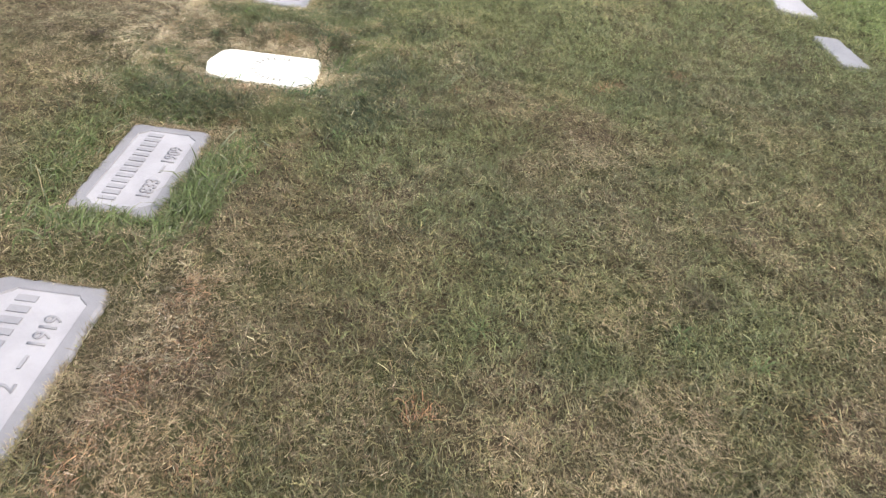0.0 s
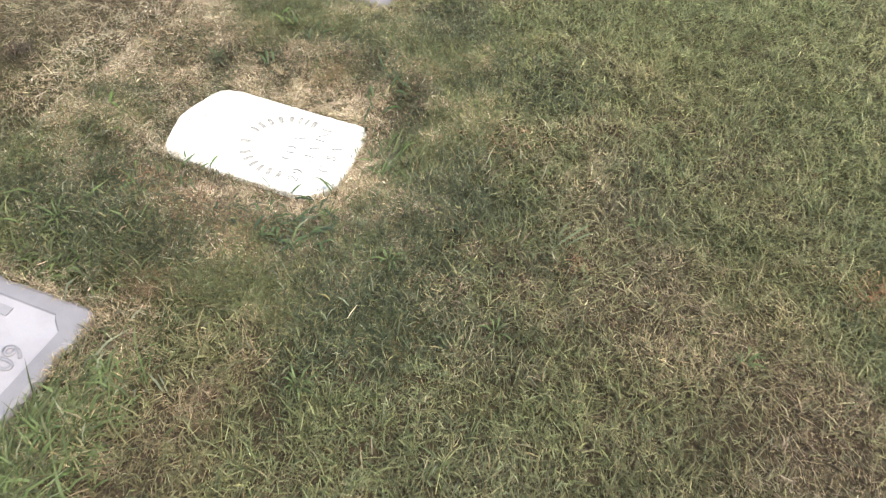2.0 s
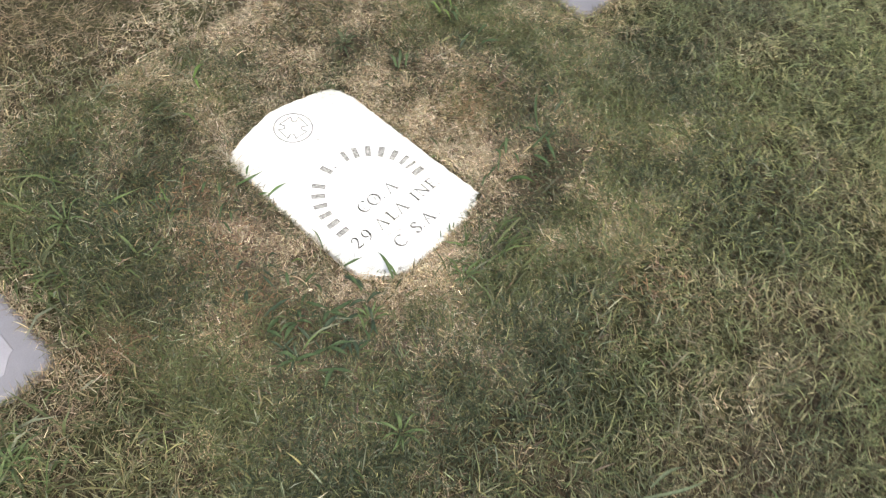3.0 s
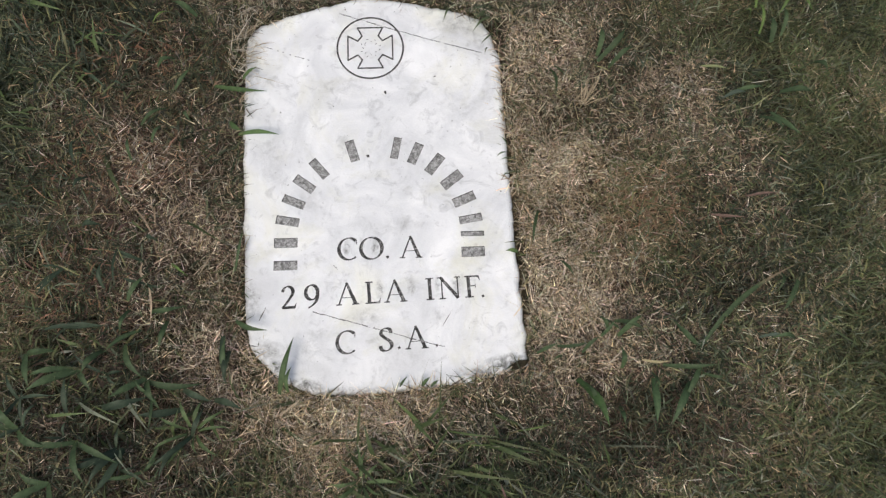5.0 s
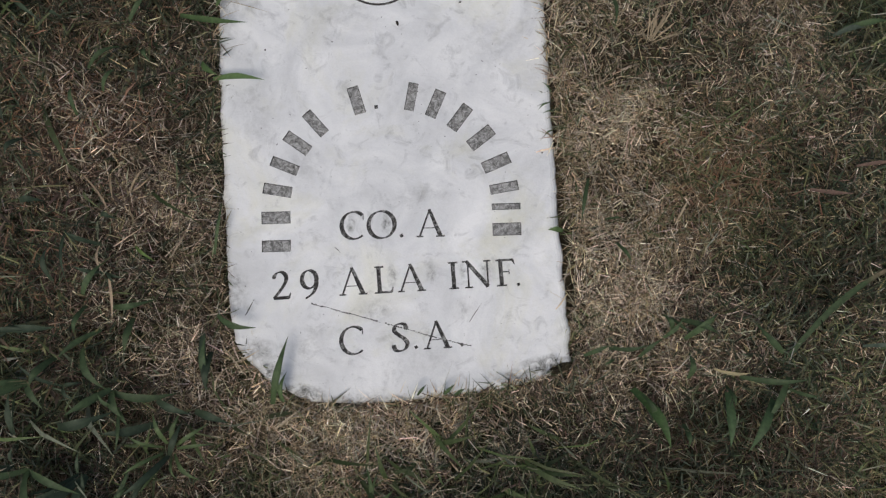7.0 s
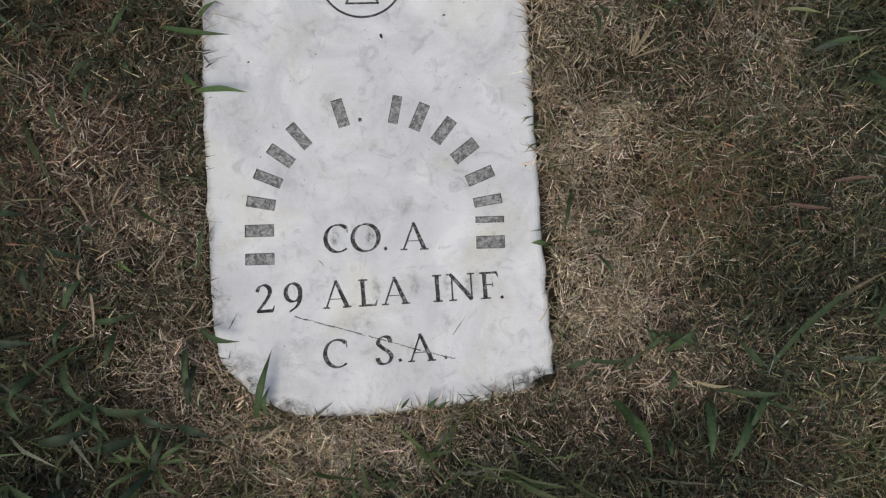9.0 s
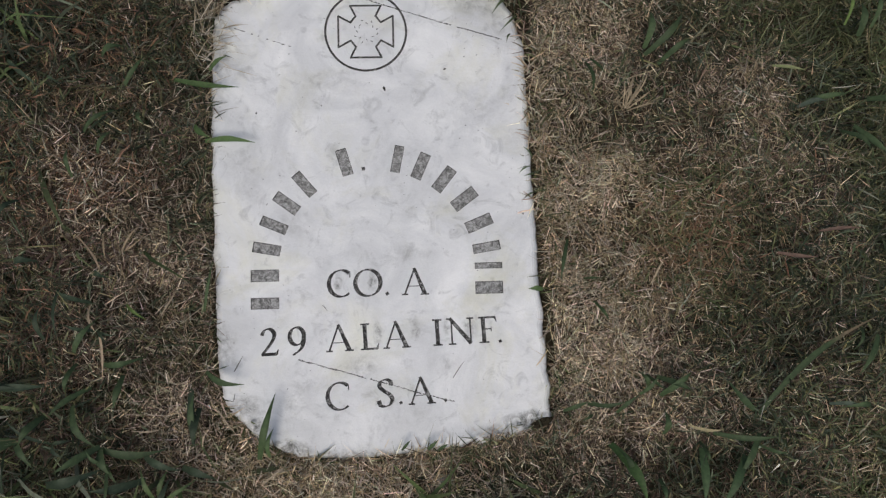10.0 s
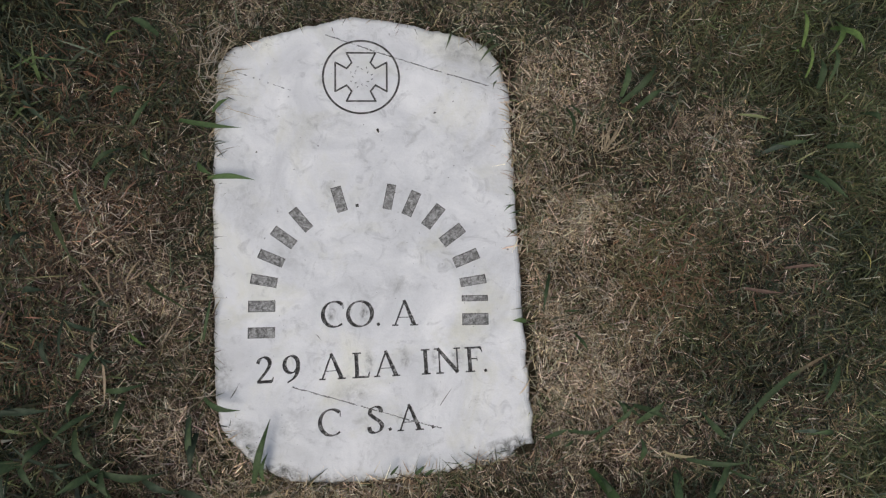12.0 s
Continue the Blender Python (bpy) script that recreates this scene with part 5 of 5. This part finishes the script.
weed(GREEN_TUFT, [(0.361, -0.155, 0.416, -0.157), (0.318, -0.157, 0.318, -0.133), (0.401, -0.155, 0.376, -0.196), (0.287, -0.197, 0.275, -0.170)])
weed("small green leaves in bleached straw", [(0.261, -0.026, 0.273, -0.046), (0.252, -0.003, 0.266, -0.003), (0.505, -0.131, 0.472, -0.132)], WEED, 0.005)
weed("tall green leaf standing over the marble rim", [(-0.075, -0.172, -0.058, -0.107), (-0.065, -0.170, -0.060, -0.141)], (0.085, 0.13, 0.055), 0.008, 0.012)
weed("tiny green leaf on the marble rim", [(0.211, -0.013, 0.195, -0.012)], (0.10, 0.15, 0.06), 0.008, 0.003)
weed("short green shoots at the foot of the marble", [(0.064, -0.168, 0.073, -0.157), (0.090, -0.168, 0.100, -0.158), (0.100, -0.169, 0.110, -0.162)], WEED, 0.006, 0.004)
weed("green shoots growing over the marble corner", [(0.192, 0.301, 0.168, 0.276), (0.189, 0.311, 0.166, 0.289), (0.195, 0.277, 0.176, 0.257), (0.188, 0.257, 0.182, 0.244), (0.138, 0.314, 0.130, 0.290)], (0.11, 0.14, 0.07), 0.0035, 0.005)
weed("short green spikes at the marble rim", [(0.205, 0.125, 0.195, 0.134), (0.203, 0.115, 0.190, 0.106), (0.207, 0.106, 0.195, 0.103), (0.205, 0.087, 0.196, 0.081)], (0.10, 0.14, 0.07), 0.003, 0.004)
weed("thin grey dry stem on the marble", [(-0.100, -0.086, -0.090, -0.071)], (0.09, 0.085, 0.07), 0.002, 0.004)


def rosette(label, x, y, count, size, tint, width, seed):
    rng = random.Random(seed)
    leaves = []
    for i in range(count):
        a = 6.283 * (i + rng.uniform(-0.3, 0.3)) / count
        r = size * rng.uniform(0.6, 1.1)
        leaves.append((x + 0.006 * math.cos(a), y + 0.006 * math.sin(a), x + r * math.cos(a), y + r * math.sin(a)))
    weed(label, leaves, tint, width, size * 0.28)


SILVERY = "long silvery green arching leaves in worn grass"
weed(SILVERY, [(-0.109, -0.763, -0.012, -0.821), (-0.108, -0.780, -0.037, -0.845), (-0.088, -0.762, -0.023, -0.783)], (0.115, 0.14, 0.085), 0.006, 0.014)
weed("pale dry stalks lying on the lawn", [(-0.289, -0.767, -0.262, -0.770), (-0.482, -0.402, -0.444, -0.409), (-0.137, -0.756, -0.170, -0.775)], (0.50, 0.44, 0.33), 0.003, 0.006)
weed("bright green weed leaves in dry straw", [(0.557, 0.309, 0.539, 0.261), (0.552, 0.300, 0.585, 0.270), (-0.057, 0.491, -0.020, 0.503), (-0.055, 0.488, -0.066, 0.452)], (0.13, 0.20, 0.06), 0.008, 0.012)
DEAD = "dead brown weed clump in pale straw"
rosette(DEAD, -0.012, 0.822, 20, 0.055, (0.06, 0.045, 0.034), 0.0045, 1)
rosette(DEAD, 0.02, 0.80, 16, 0.045, (0.055, 0.043, 0.034), 0.0045, 2)
weed("long pale arching straw beside a granite marker", [(-1.06, 0.56, -1.24, 0.445)], (0.40, 0.33, 0.21), 0.0035, 0.006)
FAR_TUFT = "green weed tuft in short worn grass"
rosette("dark green weed clump above the white marker", 0.285, 0.375, 12, 0.045, (0.075, 0.10, 0.055), 0.005, 3)
for spot, (tx, ty, ts) in enumerate(((-0.40, -0.70, 0.045), (0.02, -0.93, 0.05), (-0.30, -0.42, 0.045), (-0.66, -0.38, 0.05), (-1.66, -0.93, 0.05), (-1.60, -1.48, 0.06), (-1.72, -1.66, 0.06),
                                     (-0.28, -1.20, 0.04), (-0.55, 0.47, 0.06), (-0.46, 0.33, 0.06), (-0.90, 0.01, 0.06), (-1.06, 0.03, 0.06), (-1.20, 0.03, 0.06), (-0.76, -0.02, 0.06), (-0.17, -0.21, 0.04), (0.02, -0.27, 0.04))):
    rosette(FAR_TUFT, tx, ty, 7 + spot % 4, ts, (0.10, 0.14, 0.06), 0.005, 10 + spot)


def clod(label, x, y, z, sx, sy, sz, turn, seed):
    """A crumb of dark earth, flattened and knobbly."""
    bm = bmesh.new()
    bmesh.ops.create_icosphere(bm, subdivisions=3, radius=1.0)
    for v in bm.verts:
        w = 1 + 0.35 * noise.noise(v.co * 2.2 + Vector((seed, 0, 0))) + 0.2 * noise.noise(v.co * 6.0 + Vector((0, seed, 0)))
        v.co *= w
    bm.transform(Matrix.Rotation(turn, 4, "Z") @ Matrix.Diagonal((sx, sy, sz, 1)))
    ob = part("soil_clod", bm, SOIL, None, label)
    ob.location = (x, y, z)
    tagged(ob, label, "soil")


clod("dark crumb of earth on the broken marble corner", 0.205, -0.147, -0.001, 0.012, 0.0045, 0.003, 0.3, 3)

weed("bleached straw fan in dry thatch", [(0.299, 0.168, 0.296, 0.196), (0.301, 0.169, 0.311, 0.207), (0.302, 0.169, 0.319, 0.200), (0.303, 0.169, 0.324, 0.184), (0.298, 0.170, 0.299, 0.202),
                                          (0.298, 0.167, 0.287, 0.187), (0.303, 0.167, 0.329, 0.170), (0.301, 0.172, 0.306, 0.195), (0.302, 0.172, 0.314, 0.194), (0.306, 0.176, 0.302, 0.203), (0.295, 0.178, 0.309, 0.199), (0.310, 0.180, 0.322, 0.207), (0.296, 0.172, 0.282, 0.178)], (0.34, 0.275, 0.185), 0.0021, 0.007)


def seed(label, x, y, sx, sy, turn):
    bm = bmesh.new()
    bmesh.ops.create_uvsphere(bm, u_segments=12, v_segments=8, radius=1.0)
    for v in bm.verts:
        v.co.x *= 1.0 - 0.35 * v.co.x
    bm.transform(Matrix.Rotation(turn, 4, "Z") @ Matrix.Diagonal((sx, sy, sy * 0.8, 1)))
    ob = part("seed", bm, HUSK, None, label)
    ob.location = (x, y, sy * 0.7)
    tagged(ob, label, "seed")


HUSK = groove_material("dark_seed_husk", [(0.3, (0.02, 0.017, 0.014)), (0.7, (0.06, 0.05, 0.04))])
seed("tiny dark seed lying on the white marble", 0.0535, 0.2025, 0.0026, 0.0013, 1.9)
seed("tiny dark crumb lying on the white marble", 0.118, 0.2225, 0.0016, 0.0008, 0.3)
seed("tiny dark crumb lying on the white marble", -0.079, 0.178, 0.0010, 0.0008, 0.9)
seed("tiny dark crumb lying on the white marble", 0.195, 0.0665, 0.0009, 0.0008, 0.2)
weed("thin grey grass clipping on the marble", [(0.1165, -0.099, 0.1285, -0.0815)], (0.16, 0.155, 0.14), 0.0014, 0.001)
weed("thin grey grass clipping on the marble", [(-0.0125, -0.0225, -0.0065, -0.029)], (0.20, 0.195, 0.18), 0.0012, 0.001)
